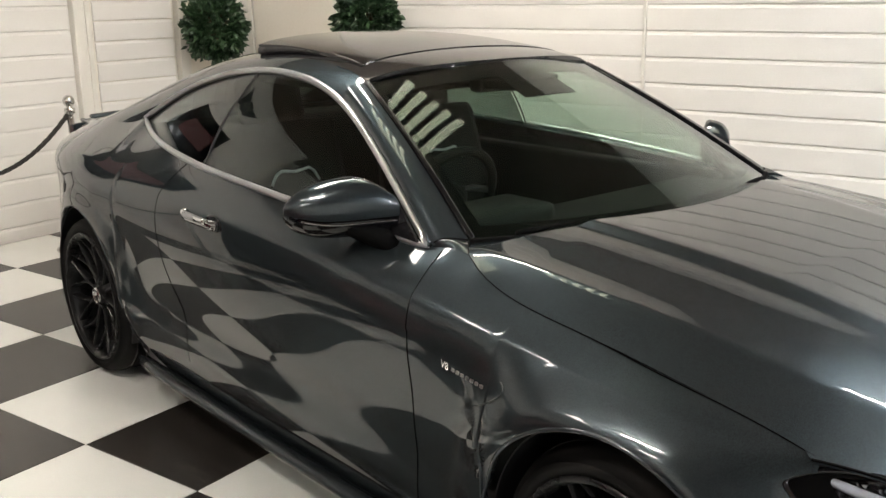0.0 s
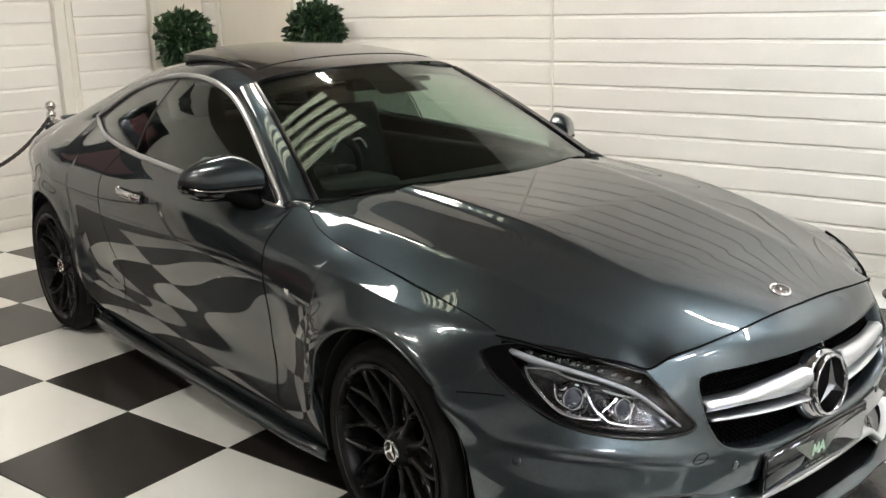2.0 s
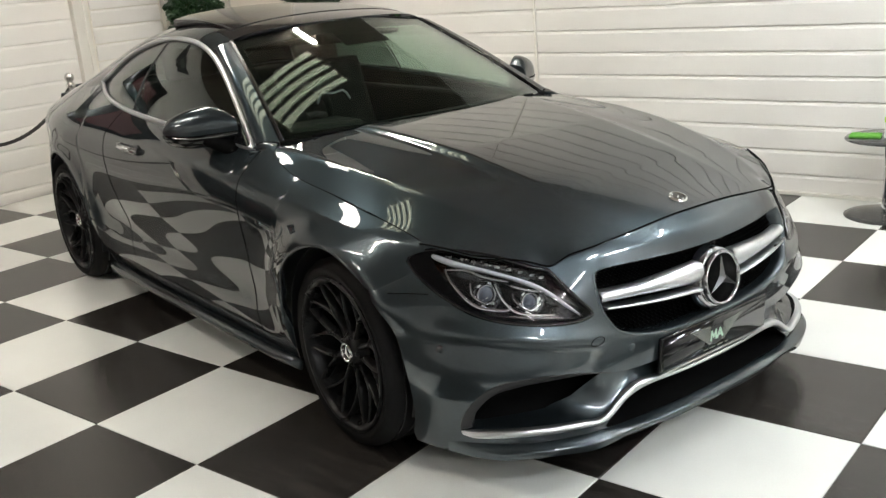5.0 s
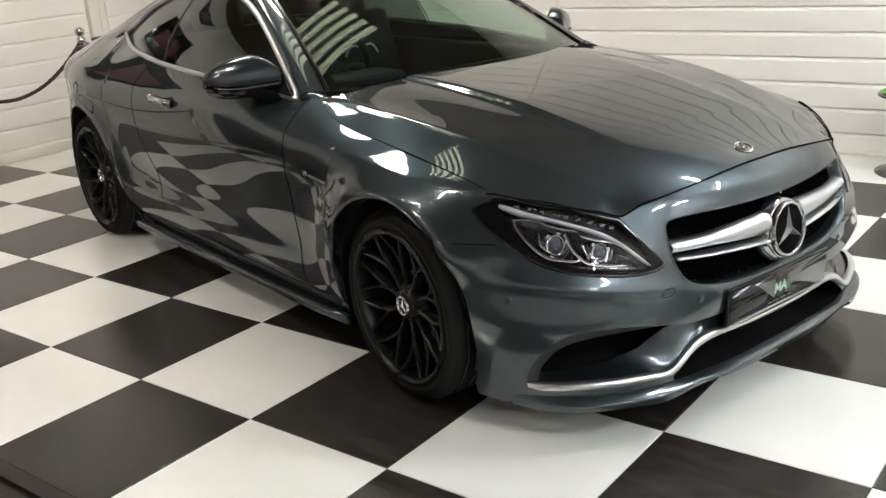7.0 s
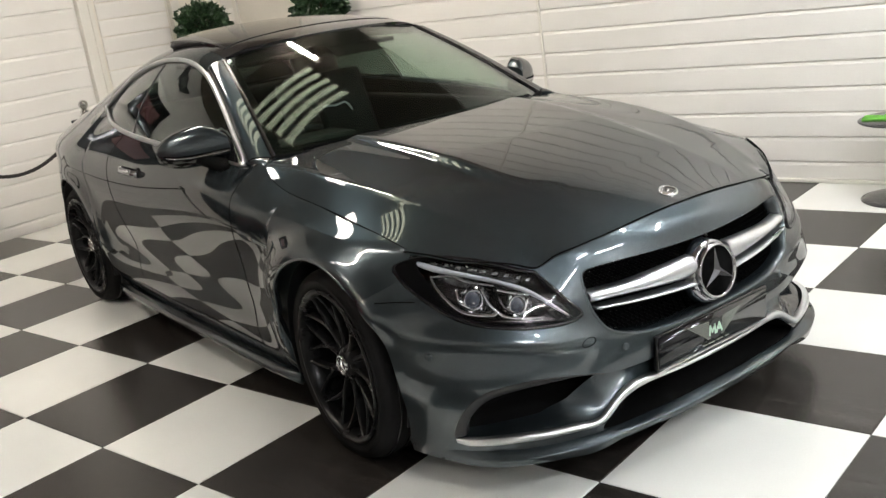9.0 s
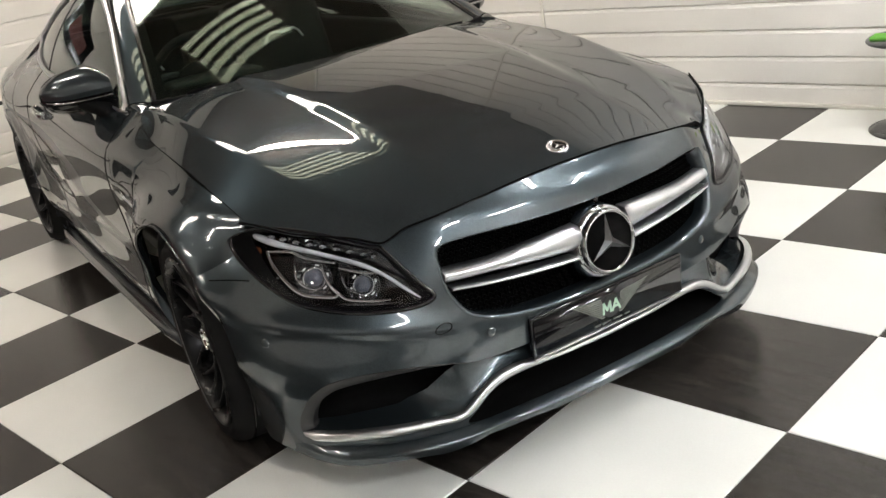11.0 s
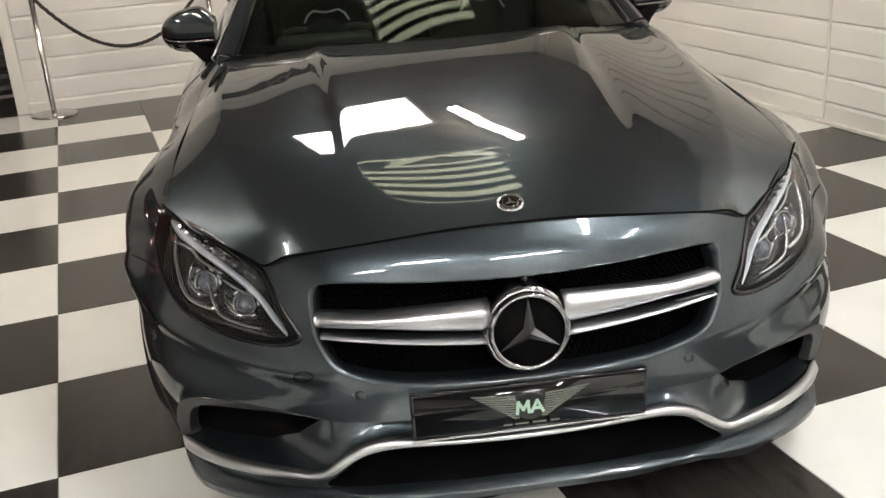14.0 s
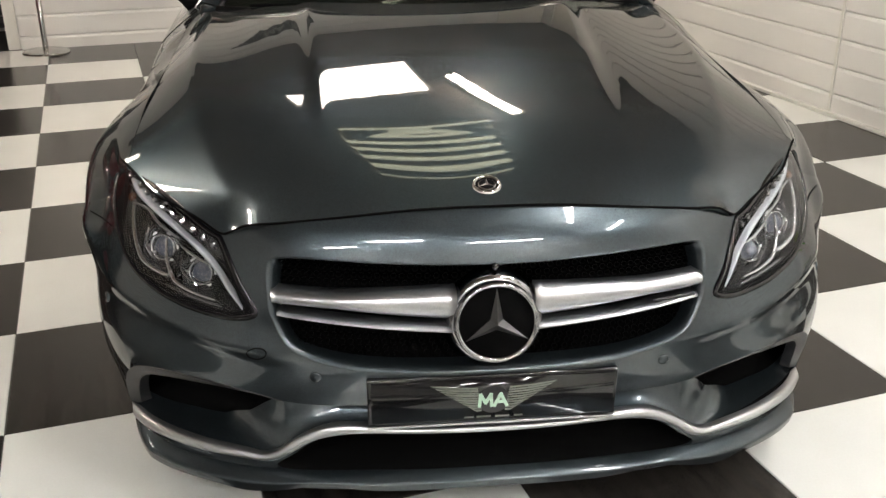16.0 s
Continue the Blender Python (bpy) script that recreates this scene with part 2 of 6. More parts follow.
def pipe(bm, path, radius, sides=8, closed=False, squash=None):
    """A tube along a line of points; squash gives a second radius along z."""
    path = [Vector(p) for p in path]
    n = len(path)
    rings = []
    up0 = Vector((0, 0, 1))
    for k, p in enumerate(path):
        a = path[(k - 1) % n] if closed or k else path[0]
        b = path[(k + 1) % n] if closed or k < n - 1 else path[-1]
        d = (b - a).normalized()
        side = d.cross(up0)
        if side.length < 0.05:
            side = d.cross(Vector((0, 1, 0)))
        side.normalize()
        top = side.cross(d).normalized()
        r = radius(k / max(n - 1, 1)) if callable(radius) else radius
        rz = squash if squash else r
        rings.append([bm.verts.new(p + side * (r * math.cos(2 * math.pi * j / sides)) + top * (rz * math.sin(2 * math.pi * j / sides))) for j in range(sides)])
    pairs = list(zip(rings, rings[1:])) + ([(rings[-1], rings[0])] if closed else [])
    for a, b in pairs:
        for j in range(sides):
            bm.faces.new((a[j], a[(j + 1) % sides], b[(j + 1) % sides], b[j]))
    if not closed:
        bm.faces.new(rings[0][::-1])
        bm.faces.new(rings[-1])
    bmesh.ops.recalc_face_normals(bm, faces=bm.faces)


def loop(points, n=12, sharp=()):
    """A closed smooth outline through a few points; those numbered in sharp stay corners."""
    p = np.array(points, float)
    k = len(p)
    out = []
    for i in range(k):
        a, b, c, d = p[(i - 1) % k], p[i], p[(i + 1) % k], p[(i + 2) % k]
        m0 = (c - a) / 2 if i not in sharp else (c - b)
        m1 = (d - b) / 2 if (i + 1) % k not in sharp else (c - b)
        for t in np.linspace(0, 1, n, endpoint=False):
            out.append((2 * t ** 3 - 3 * t ** 2 + 1) * b + (t ** 3 - 2 * t ** 2 + t) * m0 + (-2 * t ** 3 + 3 * t ** 2) * c + (t ** 3 - t ** 2) * m1)
    return np.array(out)


def inside(q, poly):
    x, y = q[..., 0], q[..., 1]
    hit = np.zeros(x.shape, bool)
    a, b = poly, np.roll(poly, -1, 0)
    for (x0, y0), (x1, y1) in zip(a, b):
        if y0 == y1:
            continue
        cross = (y0 > y) != (y1 > y)
        hit ^= cross & (x < (x1 - x0) * (y - y0) / (y1 - y0) + x0)
    return hit


def nearest(q, poly):
    a, b = poly, np.roll(poly, -1, 0)
    d = b - a
    t = np.clip(((q[:, None] - a) * d).sum(-1) / np.maximum((d * d).sum(-1), 1e-12), 0, 1)
    c = a + t[..., None] * d
    k = ((q[:, None] - c) ** 2).sum(-1).argmin(1)
    return c[np.arange(len(q)), k]


def sheet(name, fn, us, vs, mat, parent, holes=(), keep=None, scale=(1, 1), side=1, lift=0.0, thick=0.006, label="", bend=None):
    """A curved panel: the surface fn over a grid, cut to the outline keep and pierced by holes, with edges laid on the outlines."""
    U, V = np.meshgrid(us, vs, indexing="ij")
    q = np.stack([U, V], -1) * np.array(scale)
    nu, nv = U.shape
    mid = (q[:-1, :-1] + q[1:, :-1] + q[:-1, 1:] + q[1:, 1:]) / 4
    live = np.ones(mid.shape[:2], bool)
    for poly, out in [(np.array(h) * scale, True) for h in holes] + ([(np.array(keep) * scale, False)] if keep is not None else []):
        ins = inside(mid, poly)
        cells = ~ins if out else ins
        touch_in, touch_out = np.zeros((nu, nv), bool), np.zeros((nu, nv), bool)
        for i in (0, 1):
            for j in (0, 1):
                touch_in[i:nu - 1 + i, j:nv - 1 + j] |= cells
                touch_out[i:nu - 1 + i, j:nv - 1 + j] |= ~cells
        edge = touch_in & touch_out
        if edge.any():
            q[edge] = nearest(q[edge], poly)
        live &= cells
    q = q / np.array(scale)
    P = np.array(fn(q[..., 0], q[..., 1]), float)
    if lift:
        e = 1e-4
        du = fn(q[..., 0] + e, q[..., 1]) - fn(q[..., 0] - e, q[..., 1])
        dv = fn(q[..., 0], q[..., 1] + e) - fn(q[..., 0], q[..., 1] - e)
        nrm = np.cross(du, dv)
        nrm /= np.maximum(np.linalg.norm(nrm, axis=-1, keepdims=True), 1e-12)
        out = P - np.array((-0.9, 0.0, 0.35)) * np.array((1, 0, 1))
        nrm *= np.where((nrm * out).sum(-1, keepdims=True) < 0, -1, 1)
        P = P + nrm * lift
    if bend is not None:
        P = bend(P)
    P[..., 1] *= side
    # leave out cells that folded over or shrank to nothing along an outline
    du, dv = P[1:, :-1] - P[:-1, :-1], P[:-1, 1:] - P[:-1, :-1]
    n1 = np.cross(P[1:, 1:] - P[:-1, :-1], P[:-1, 1:] - P[1:, :-1])
    size = np.linalg.norm(n1, axis=-1)
    if live.any() and (holes or keep is not None):
        uv = np.cross(q[1:, 1:] - q[:-1, :-1], q[:-1, 1:] - q[1:, :-1])
        live &= (uv > 0) & (size > 0.04 * np.median(size[live]))
    index = -np.ones((nu, nv), int)
    used = np.zeros((nu, nv), bool)
    for i in (0, 1):
        for j in (0, 1):
            used[i:nu - 1 + i, j:nv - 1 + j] |= live
    index[used] = np.arange(used.sum())
    verts = P[used]
    faces = [(index[i, j], index[i + 1, j], index[i + 1, j + 1], index[i, j + 1]) for i, j in zip(*np.nonzero(live))]
    if faces:
        f = np.array(faces)
        n = np.cross(verts[f[:, 2]] - verts[f[:, 0]], verts[f[:, 3]] - verts[f[:, 1]])
        c = verts[f].mean(1) - np.array((-0.9, 0.0, 0.35))
        c[:, 0] *= 0.35
        if (n * c).sum() < 0:
            faces = [g[::-1] for g in faces]
    return mesh_ob(name, verts, faces, mat, parent, label, thick=thick)


def on(fn, uv, side=1, lift=0.0):
    """Points of a surface along a line in its own grid, lifted off it."""
    uv = np.array(uv, float)
    e = 1e-4
    P = np.array(fn(uv[:, 0], uv[:, 1]), float)
    du = fn(uv[:, 0] + e, uv[:, 1]) - P
    dv = fn(uv[:, 0], uv[:, 1] + e) - P
    n = np.cross(du, dv)
    n /= np.maximum(np.linalg.norm(n, axis=-1, keepdims=True), 1e-12)
    c = P - np.array((-0.9, 0.0, 0.35))
    n *= np.where((n * c).sum(-1, keepdims=True) < 0, -1, 1)
    P = P + n * lift
    P[:, 1] *= side
    return P


def line(name, path, radius, mat, parent, label="", closed=False, sides=6, squash=None):
    bm = bmesh.new()
    pipe(bm, path, radius, sides, closed, squash)
    return part(name, bm, mat, parent, label)


def span(points, n=10):
    """A smooth open line through a few points."""
    p = np.array(points, float)
    out = []
    for i in range(len(p) - 1):
        a, b, c, d = p[max(i - 1, 0)], p[i], p[i + 1], p[min(i + 2, len(p) - 1)]
        for t in np.linspace(0, 1, n, endpoint=(i == len(p) - 2)):
            out.append(0.5 * (2 * b + (c - a) * t + (2 * a - 5 * b + 4 * c - d) * t * t + (3 * b - a - 3 * c + d) * t ** 3))
    return np.array(out)
# ---------- smooth curves and body surfaces (car frame: x ahead of the front axle, y outward, z up) ----------
def bends(x):
    """The matrix that takes values at the stations x to the second slopes of the natural cubic through them."""
    n, h = len(x), np.diff(x)
    A, B = np.eye(n), np.zeros((n, n))
    for k in range(1, n - 1):
        A[k, k - 1:k + 2] = h[k - 1], 2 * (h[k - 1] + h[k]), h[k]
        B[k, k - 1:k + 2] = 6 / h[k - 1], -6 / h[k - 1] - 6 / h[k], 6 / h[k]
    return np.linalg.solve(A, B)


def curve(xs, ys):
    """A smooth cubic through a few stations."""
    order = np.argsort(xs)
    x, y = np.array(xs, float)[order], np.array(ys, float)[order]
    m = bends(x) @ y

    def at(q):
        q = np.clip(np.asarray(q, float), x[0], x[-1])
        k = np.clip(np.searchsorted(x, q, side="right") - 1, 0, len(x) - 2)
        h = x[k + 1] - x[k]
        a, b = (x[k + 1] - q) / h, (q - x[k]) / h
        return a * y[k] + b * y[k + 1] + ((a ** 3 - a) * m[k] + (b ** 3 - b) * m[k + 1]) * h * h / 6
    return at


def steps(xs, ys):
    """Straight runs between stations."""
    return lambda q: np.interp(q, xs, ys)


def pts(*xyz):
    return np.stack(np.broadcast_arrays(*xyz), -1)


# nose: a rounded plan curve at every height
NOSE_X = curve((0.10, 0.16, 0.24, 0.32, 0.40, 0.53, 0.62, 0.68, 0.715, 0.75), (0.80, 0.808, 0.799, 0.803, 0.817, 0.824, 0.814, 0.796, 0.776, 0.742))
NOSE_W = curve((0.10, 0.20, 0.34, 0.46, 0.58, 0.66, 0.72, 0.76), (0.865, 0.890, 0.922, 0.936, 0.924, 0.888, 0.855, 0.835))


SQUARE = curve((0.10, 0.24, 0.36, 0.48, 0.58, 0.80), (3.1, 3.03, 2.95, 2.50, 2.30, 2.30))
SHELF_Z = curve((0.0, 15.0, 24.0, 30.0, 36.0, 42.0, 50.0, 58.0, 66.0, 90.0), (0.415, 0.430, 0.455, 0.465, 0.477, 0.489, 0.501, 0.510, 0.515, 0.515))


def shelf(a, z):
    """The bumper's shoulder under the lamps: rounded on top, tucked in below it."""
    w = np.abs(a)
    h = z - SHELF_Z(w)
    fade = np.clip((w - 17) / 9, 0, 1) * np.clip((74 - w) / 16, 0, 1)
    swell = np.where(h > 0, np.exp(-(h / 0.030) ** 2), np.exp(-(h / 0.016) ** 2))
    hollow = np.exp(-((h + 0.055) / 0.034) ** 2)
    ease = lambda q: np.clip(q, 0, 1) ** 2 * (3 - 2 * np.clip(q, 0, 1))
    inward = ease((w - 25) / 13) * ease((74 - w) / 36) * ease((z - 0.46) / 0.22)
    return fade * fade * (3 - 2 * fade) * (0.0085 * swell - 0.002 * hollow) - 0.024 * inward


def flare(x, z):
    """How far the front wheel arch swells."""
    r = np.hypot(x, z - 0.33)
    wide = 0.095 - 0.040 * np.clip(x / 0.2, 0, 1)
    high = np.clip((z - 0.46) / 0.14, 0, 1)
    return (0.020 + 0.022 * high * high * (3 - 2 * high)) * np.exp(-((r - 0.395) / wide) ** 2) * np.clip((z - 0.2) / 0.2, 0, 1) * np.clip((0.92 - z) / 0.2, 0, 1)


def nose(a, z):
    """a: the bearing round the nose, 0 ahead and 90 at the side."""
    out = shelf(a, z)
    a = np.radians(a)
    k = 2 / SQUARE(z)
    x = 0.10 + (NOSE_X(z) - 0.10) * np.abs(np.cos(a)) ** k
    y = NOSE_W(z) * np.sign(a) * np.abs(np.sin(a)) ** k
    high = np.clip((z - 0.46) / 0.14, 0, 1)
    y = y + np.sign(a) * flare(x, z) * high * high * (3 - 2 * high)
    return pts(x + out * np.cos(a), y + out * np.sin(a), z)


# bonnet: a crowned sheet with two ridges
SEAM_Y = curve((-0.72, -0.60, -0.54, -0.465, -0.35, 0.0, 0.20, 0.32, 0.42, 0.55, 0.75), (0.690, 0.745, 0.768, 0.781, 0.788, 0.793, 0.798, 0.796, 0.784, 0.73, 0.60))
SEAM_Z = curve((-0.735, -0.62, -0.54, -0.465, -0.35, -0.20, 0.0, 0.20, 0.32, 0.40, 0.55, 0.75), (0.925, 0.932, 0.906, 0.881, 0.858, 0.842, 0.818, 0.790, 0.767, 0.745, 0.692, 0.605))
FOLD_Y = curve((-0.72, -0.50, -0.30, -0.10, 0.10, 0.30, 0.50, 0.75), (0.686, 0.703, 0.706, 0.696, 0.671, 0.634, 0.576, 0.48))


def spine_z(x):
    return 0.950 - 0.070 * (x + 0.43) - 0.078 * (x + 0.43) ** 2 - 0.05 * np.clip(x - 0.3, 0, 1) ** 2 + 0.016 * np.clip((0.45 - x) / 0.9, 0, 1)


FOLD_DEPTH = curve((-0.72, -0.35, 0.0, 0.20, 0.35, 0.50, 0.75), (0.041, 0.038, 0.031, 0.033, 0.038, 0.045, 0.046))


def fold_z(x):
    return spine_z(x) - FOLD_DEPTH(x)


def bonnet(x, y):
    w = np.abs(y)
    fold, seam, edge = FOLD_Y(x), SEAM_Y(x), fold_z(x)
    t = np.clip((w - fold) / np.maximum(seam - fold, 0.02), 0, 1.6)
    drop = (edge - SEAM_Z(x)) * t
    ridge = 0.390 - 0.08 * (x + 0.1)
    flat = np.clip((0.72 - x) / 0.35, 0, 1)
    q = np.clip((w - ridge) / (fold - ridge), 0, 1)
    swing = 0.75 * np.clip((0.20 - x) / 0.3, 0, 1)
    fall = 0.16 * np.minimum(w / ridge, 1) ** 2 + 0.84 * (swing * q * q * (3 - 2 * q) + (1 - swing) * q ** 1.1)
    top = spine_z(x) - (spine_z(x) - edge) * (flat * fall + (1 - flat) * np.minimum(w / fold, 1) ** 2.2)
    fade = np.clip((0.62 - x) / 0.6, 0, 1) ** 1.5
    bump = 0.014 * fade / (1 + np.exp((w - ridge) / 0.0085))
    tuck = 0.30 * np.clip(x - 0.42, 0, 1) ** 2 * np.minimum(w / 0.57, 1) ** 2
    corner = 0.018 * np.exp(-((x - 0.655) ** 2 + (w - 0.555) ** 2) / 0.0025)
    return pts(x, y, top - drop + bump - tuck - corner)


# glasshouse lines
BELT_Y = curve((-0.735, -1.1, -1.6, -2.1, -2.45, -2.66), (0.760, 0.785, 0.800, 0.770, 0.705, 0.640))
BELT_Z = curve((-0.735, -1.1, -1.6, -2.1, -2.45, -2.60, -2.66), (0.925, 0.948, 0.978, 1.005, 1.035, 1.062, 1.085))
TOP_Y = curve((-0.735, -1.05, -1.40, -1.80, -2.20, -2.50, -2.66, -3.0, -3.4, -3.75), (0.760, 0.668, 0.580, 0.548, 0.560, 0.605, 0.640, 0.640, 0.575, 0.47))
TOP_Z = curve((-0.735, -1.05, -1.40, -1.65, -1.90, -2.20, -2.50, -2.66, -3.0, -3.4, -3.75), (0.925, 1.105, 1.258, 1.302, 1.305, 1.262, 1.160, 1.085, 1.040, 1.000, 0.955))
SPINE = curve((-1.20, -1.32, -1.50, -1.80, -2.20, -2.55, -3.0, -3.28, -3.5, -3.80), (1.338, 1.361, 1.379, 1.389, 1.368, 1.315, 1.165, 1.058, 1.005, 0.965))


def waist(x):
    """The top edge of the body side: bonnet joint, window foot, then the tail's shoulder."""
    y = np.where(x > -0.74, SEAM_Y(x), np.where(x > -2.66, BELT_Y(x), TOP_Y(x)))
    z = np.where(x > -0.74, SEAM_Z(x), np.where(x > -2.66, BELT_Z(x), TOP_Z(x)))
    join = np.clip((-0.60 - x) / 0.14, 0, 1)
    y = np.where((x > -0.74) & (x < -0.60), SEAM_Y(-0.60) + (0.760 - SEAM_Y(-0.60)) * join, y)
    return y, z


# flank: six lines run along the side
SIDE_X = (-3.86, -3.70, -3.40, -2.84, -2.30, -1.50, -0.75, -0.36, 0.0, 0.30, 0.52)
LINES = [(curve(SIDE_X, y), curve(SIDE_X, z)) for y, z in (
    ((0.40, 0.535, 0.69, 0.80, 0.82, 0.83, 0.83, 0.83, 0.83, 0.84, 0.80), (0.22, 0.20, 0.18, 0.16, 0.16, 0.16, 0.16, 0.16, 0.16, 0.15, 0.15)),
    ((0.43, 0.585, 0.75, 0.852, 0.862, 0.872, 0.872, 0.885, 0.915, 0.910, 0.84), (0.32, 0.30, 0.28, 0.27, 0.26, 0.26, 0.26, 0.26, 0.27, 0.28, 0.28)),
    ((0.45, 0.615, 0.775, 0.888, 0.883, 0.892, 0.890, 0.903, 0.938, 0.915, 0.82), (0.52, 0.52, 0.52, 0.52, 0.48, 0.46, 0.46, 0.47, 0.48, 0.48, 0.46)),
    ((0.45, 0.61, 0.77, 0.890, 0.898, 0.902, 0.897, 0.902, 0.916, 0.876, 0.77), (0.76, 0.78, 0.79, 0.80, 0.70, 0.635, 0.63, 0.66, 0.68, 0.64, 0.60)),
    ((0.43, 0.575, 0.725, 0.832, 0.866, 0.880, 0.876, 0.862, 0.845, 0.832, 0.73), (0.87, 0.895, 0.915, 0.925, 0.897, 0.872, 0.837, 0.803, 0.780, 0.746, 0.67)),
)]
STATIONS = np.array((0.0, 0.14, 0.40, 0.68, 0.88, 1.0))
STATION_BENDS = bends(STATIONS)


def flank(x, v):
    x, v = np.broadcast_arrays(np.asarray(x, float), np.asarray(v, float))
    rim = waist(x)
    ys, zs = [c[0](x) for c in LINES] + [rim[0]], [c[1](x) for c in LINES] + [rim[1]]
    n = len(STATIONS)
    k = np.clip(np.searchsorted(STATIONS, v, side="right") - 1, 0, n - 2)
    h = STATIONS[k + 1] - STATIONS[k]
    a, b = (STATIONS[k + 1] - v) / h, (v - STATIONS[k]) / h
    out = []
    for vals in (np.stack(ys), np.stack(zs)):
        m = np.tensordot(STATION_BENDS, vals, 1)
        at = lambda A, q: np.take_along_axis(A, q[None], 0)[0]
        out.append(a * at(vals, k) + b * at(vals, k + 1) + ((a ** 3 - a) * at(m, k) + (b ** 3 - b) * at(m, k + 1)) * h * h / 6)
    y, z = out
    r = np.hypot(x + 2.84, z - 0.335)
    y = y + 0.022 * np.exp(-((r - 0.40) / 0.10) ** 2) * np.clip((z - 0.2) / 0.2, 0, 1) * np.clip((0.95 - z) / 0.2, 0, 1)
    hollow = 0.40 + 0.05 * np.clip((-0.6 - x) / 1.7, 0, 1)
    y = y - 0.015 * np.exp(-((z - hollow) / 0.085) ** 2) * np.clip((x + 2.45) / 0.35, 0, 1) * np.clip((-0.42 - x) / 0.25, 0, 1)
    y = y + 0.006 * np.exp(-np.abs(v - 0.88) / 0.028) * np.clip((0.25 - x) / 0.3, 0, 1)
    return pts(x, y + flare(x, z), z)


def roof(x, v):
    y0, z0 = TOP_Y(x), TOP_Z(x)
    rise = 0.6 * (1 - (1 - v) ** 7) + 0.4 * (1 - (1 - v) ** 2)
    return pts(x, y0 * (1 - v), z0 + (SPINE(x) - z0) * rise)


def windscreen(s, t):
    """s: -1 to 1 across, t: 0 at the foot, 1 at the roof."""
    x0, y0, z0 = -0.43 - 0.235 * s * s, 0.690 * s, 0.952 - 0.008 * s * s
    x1, y1, z1 = -1.225 - 0.10 * s * s, 0.520 * s, 1.342 - 0.048 * s * s
    b = 0.012 * np.sin(np.pi * t)
    return pts(x0 + (x1 - x0) * t + 0.4 * b, y0 + (y1 - y0) * t, z0 + (z1 - z0) * t + b)

# ---------- the room ----------
TILE, WEST, NORTH, EAST, SOUTH, HIGH = 0.6, -4.82, 4.2, 6.6, -6.2, 3.45


def plain_box(name, lo, hi, mat, label, category, bevel=0.0):
    bm = bmesh.new()
    box(bm, lo, hi, bevel=bevel)
    return tagged(part(name, bm, mat, None, smooth=False), label, category, kind="structure")


floor = plain_box("floor", (-6.6, SOUTH - 0.2, -0.2), (EAST + 0.2, NORTH + 0.2, -0.012), DARK_FLOOR, "dark polished concrete floor under the tiles", "floor")
ceiling = plain_box("ceiling", (-6.6, SOUTH - 0.2, HIGH), (EAST + 0.2, NORTH + 0.2, HIGH + 0.15), CEILING, "dull brownish grey showroom ceiling", "ceiling")


def clad_wall(name, a, b, into, label, skip=()):
    """A wall from a to b in plan with its cladding boards on the side into, joints between lengths of board."""
    a, b, into = Vector((*a, 0)), Vector((*b, 0)), Vector((*into, 0))
    along = (b - a).normalized()
    length = (b - a).length
    turn = Matrix((along, into, Vector((0, 0, 1)))).transposed().to_4x4()
    place = Matrix.Translation(a) @ turn
    bm = bmesh.new()
    box(bm, (0, -0.15, 0), (length, -0.014, HIGH), place)
    return tagged(part(name, bm, BOARD, None, smooth=False), label, "wall", kind="structure"), place, length


def board_mesh(length, height):
    """One board: a flat face with a rounded lower lip and a recessed tongue above."""
    prof = ((-0.014, 0.0), (-0.003, 0.0005), (0.0, 0.003), (0.0, height - 0.026), (-0.006, height - 0.009), (-0.013, height - 0.007), (-0.013, height))
    verts = [(x, y, z) for x in (0, length) for y, z in prof]
    n = len(prof)
    faces = [(k, n + k, n + k + 1, k + 1) for k in range(n - 1)] + [tuple(range(n))[::-1], tuple(range(n, 2 * n))]
    me = bpy.data.meshes.new("board")
    me.from_pydata(verts, [], faces)
    me.update()
    me.materials.append(BOARD)
    return me


def lay_boards(wall, place, runs, height=0.1505, low=-0.022):
    for x0, x1 in runs:
        me = board_mesh(x1 - x0 - 0.004, height)
        for k in range(int((HIGH - low) / height)):
            ob = new("board", me)
            ob.parent = wall
            ob.matrix_basis = place @ Matrix.Translation((x0 + 0.002, 0, low + k * height))


wall_north, place_north, _ = clad_wall("wall_north", (-6.6, NORTH), (EAST, NORTH), (0, -1), "white horizontal cladding boards on a long wall")
wall_west, place_west, _ = clad_wall("wall_west", (WEST, -0.285), (WEST, NORTH), (1, 0), "white horizontal cladding boards beside a door")
wall_recess, place_recess, _ = clad_wall("wall_recess", (-5.75, SOUTH), (-5.75, -0.15), (1, 0), "plain white wall of a recess")
wall_return, _, _ = clad_wall("wall_return", (-5.75, -0.27), (WEST - 0.15, -0.27), (0, -1), "plain white return of a wall")
wall_east, place_east, _ = clad_wall("wall_east", (EAST, SOUTH), (EAST, NORTH), (-1, 0), "white cladding wall behind the viewer")
wall_south, place_south, _ = clad_wall("wall_south", (-6.6, SOUTH), (EAST, SOUTH), (0, 1), "white cladding wall across the showroom")
bm = bmesh.new()
box(bm, (WEST - 0.14, -0.285, 0), (WEST + 0.004, -0.20, HIGH), bevel=0.004)
tagged(part("trim_corner", bm, TRIM, None, smooth=False), "white corner trim at a wall's end", "trim", kind="structure")

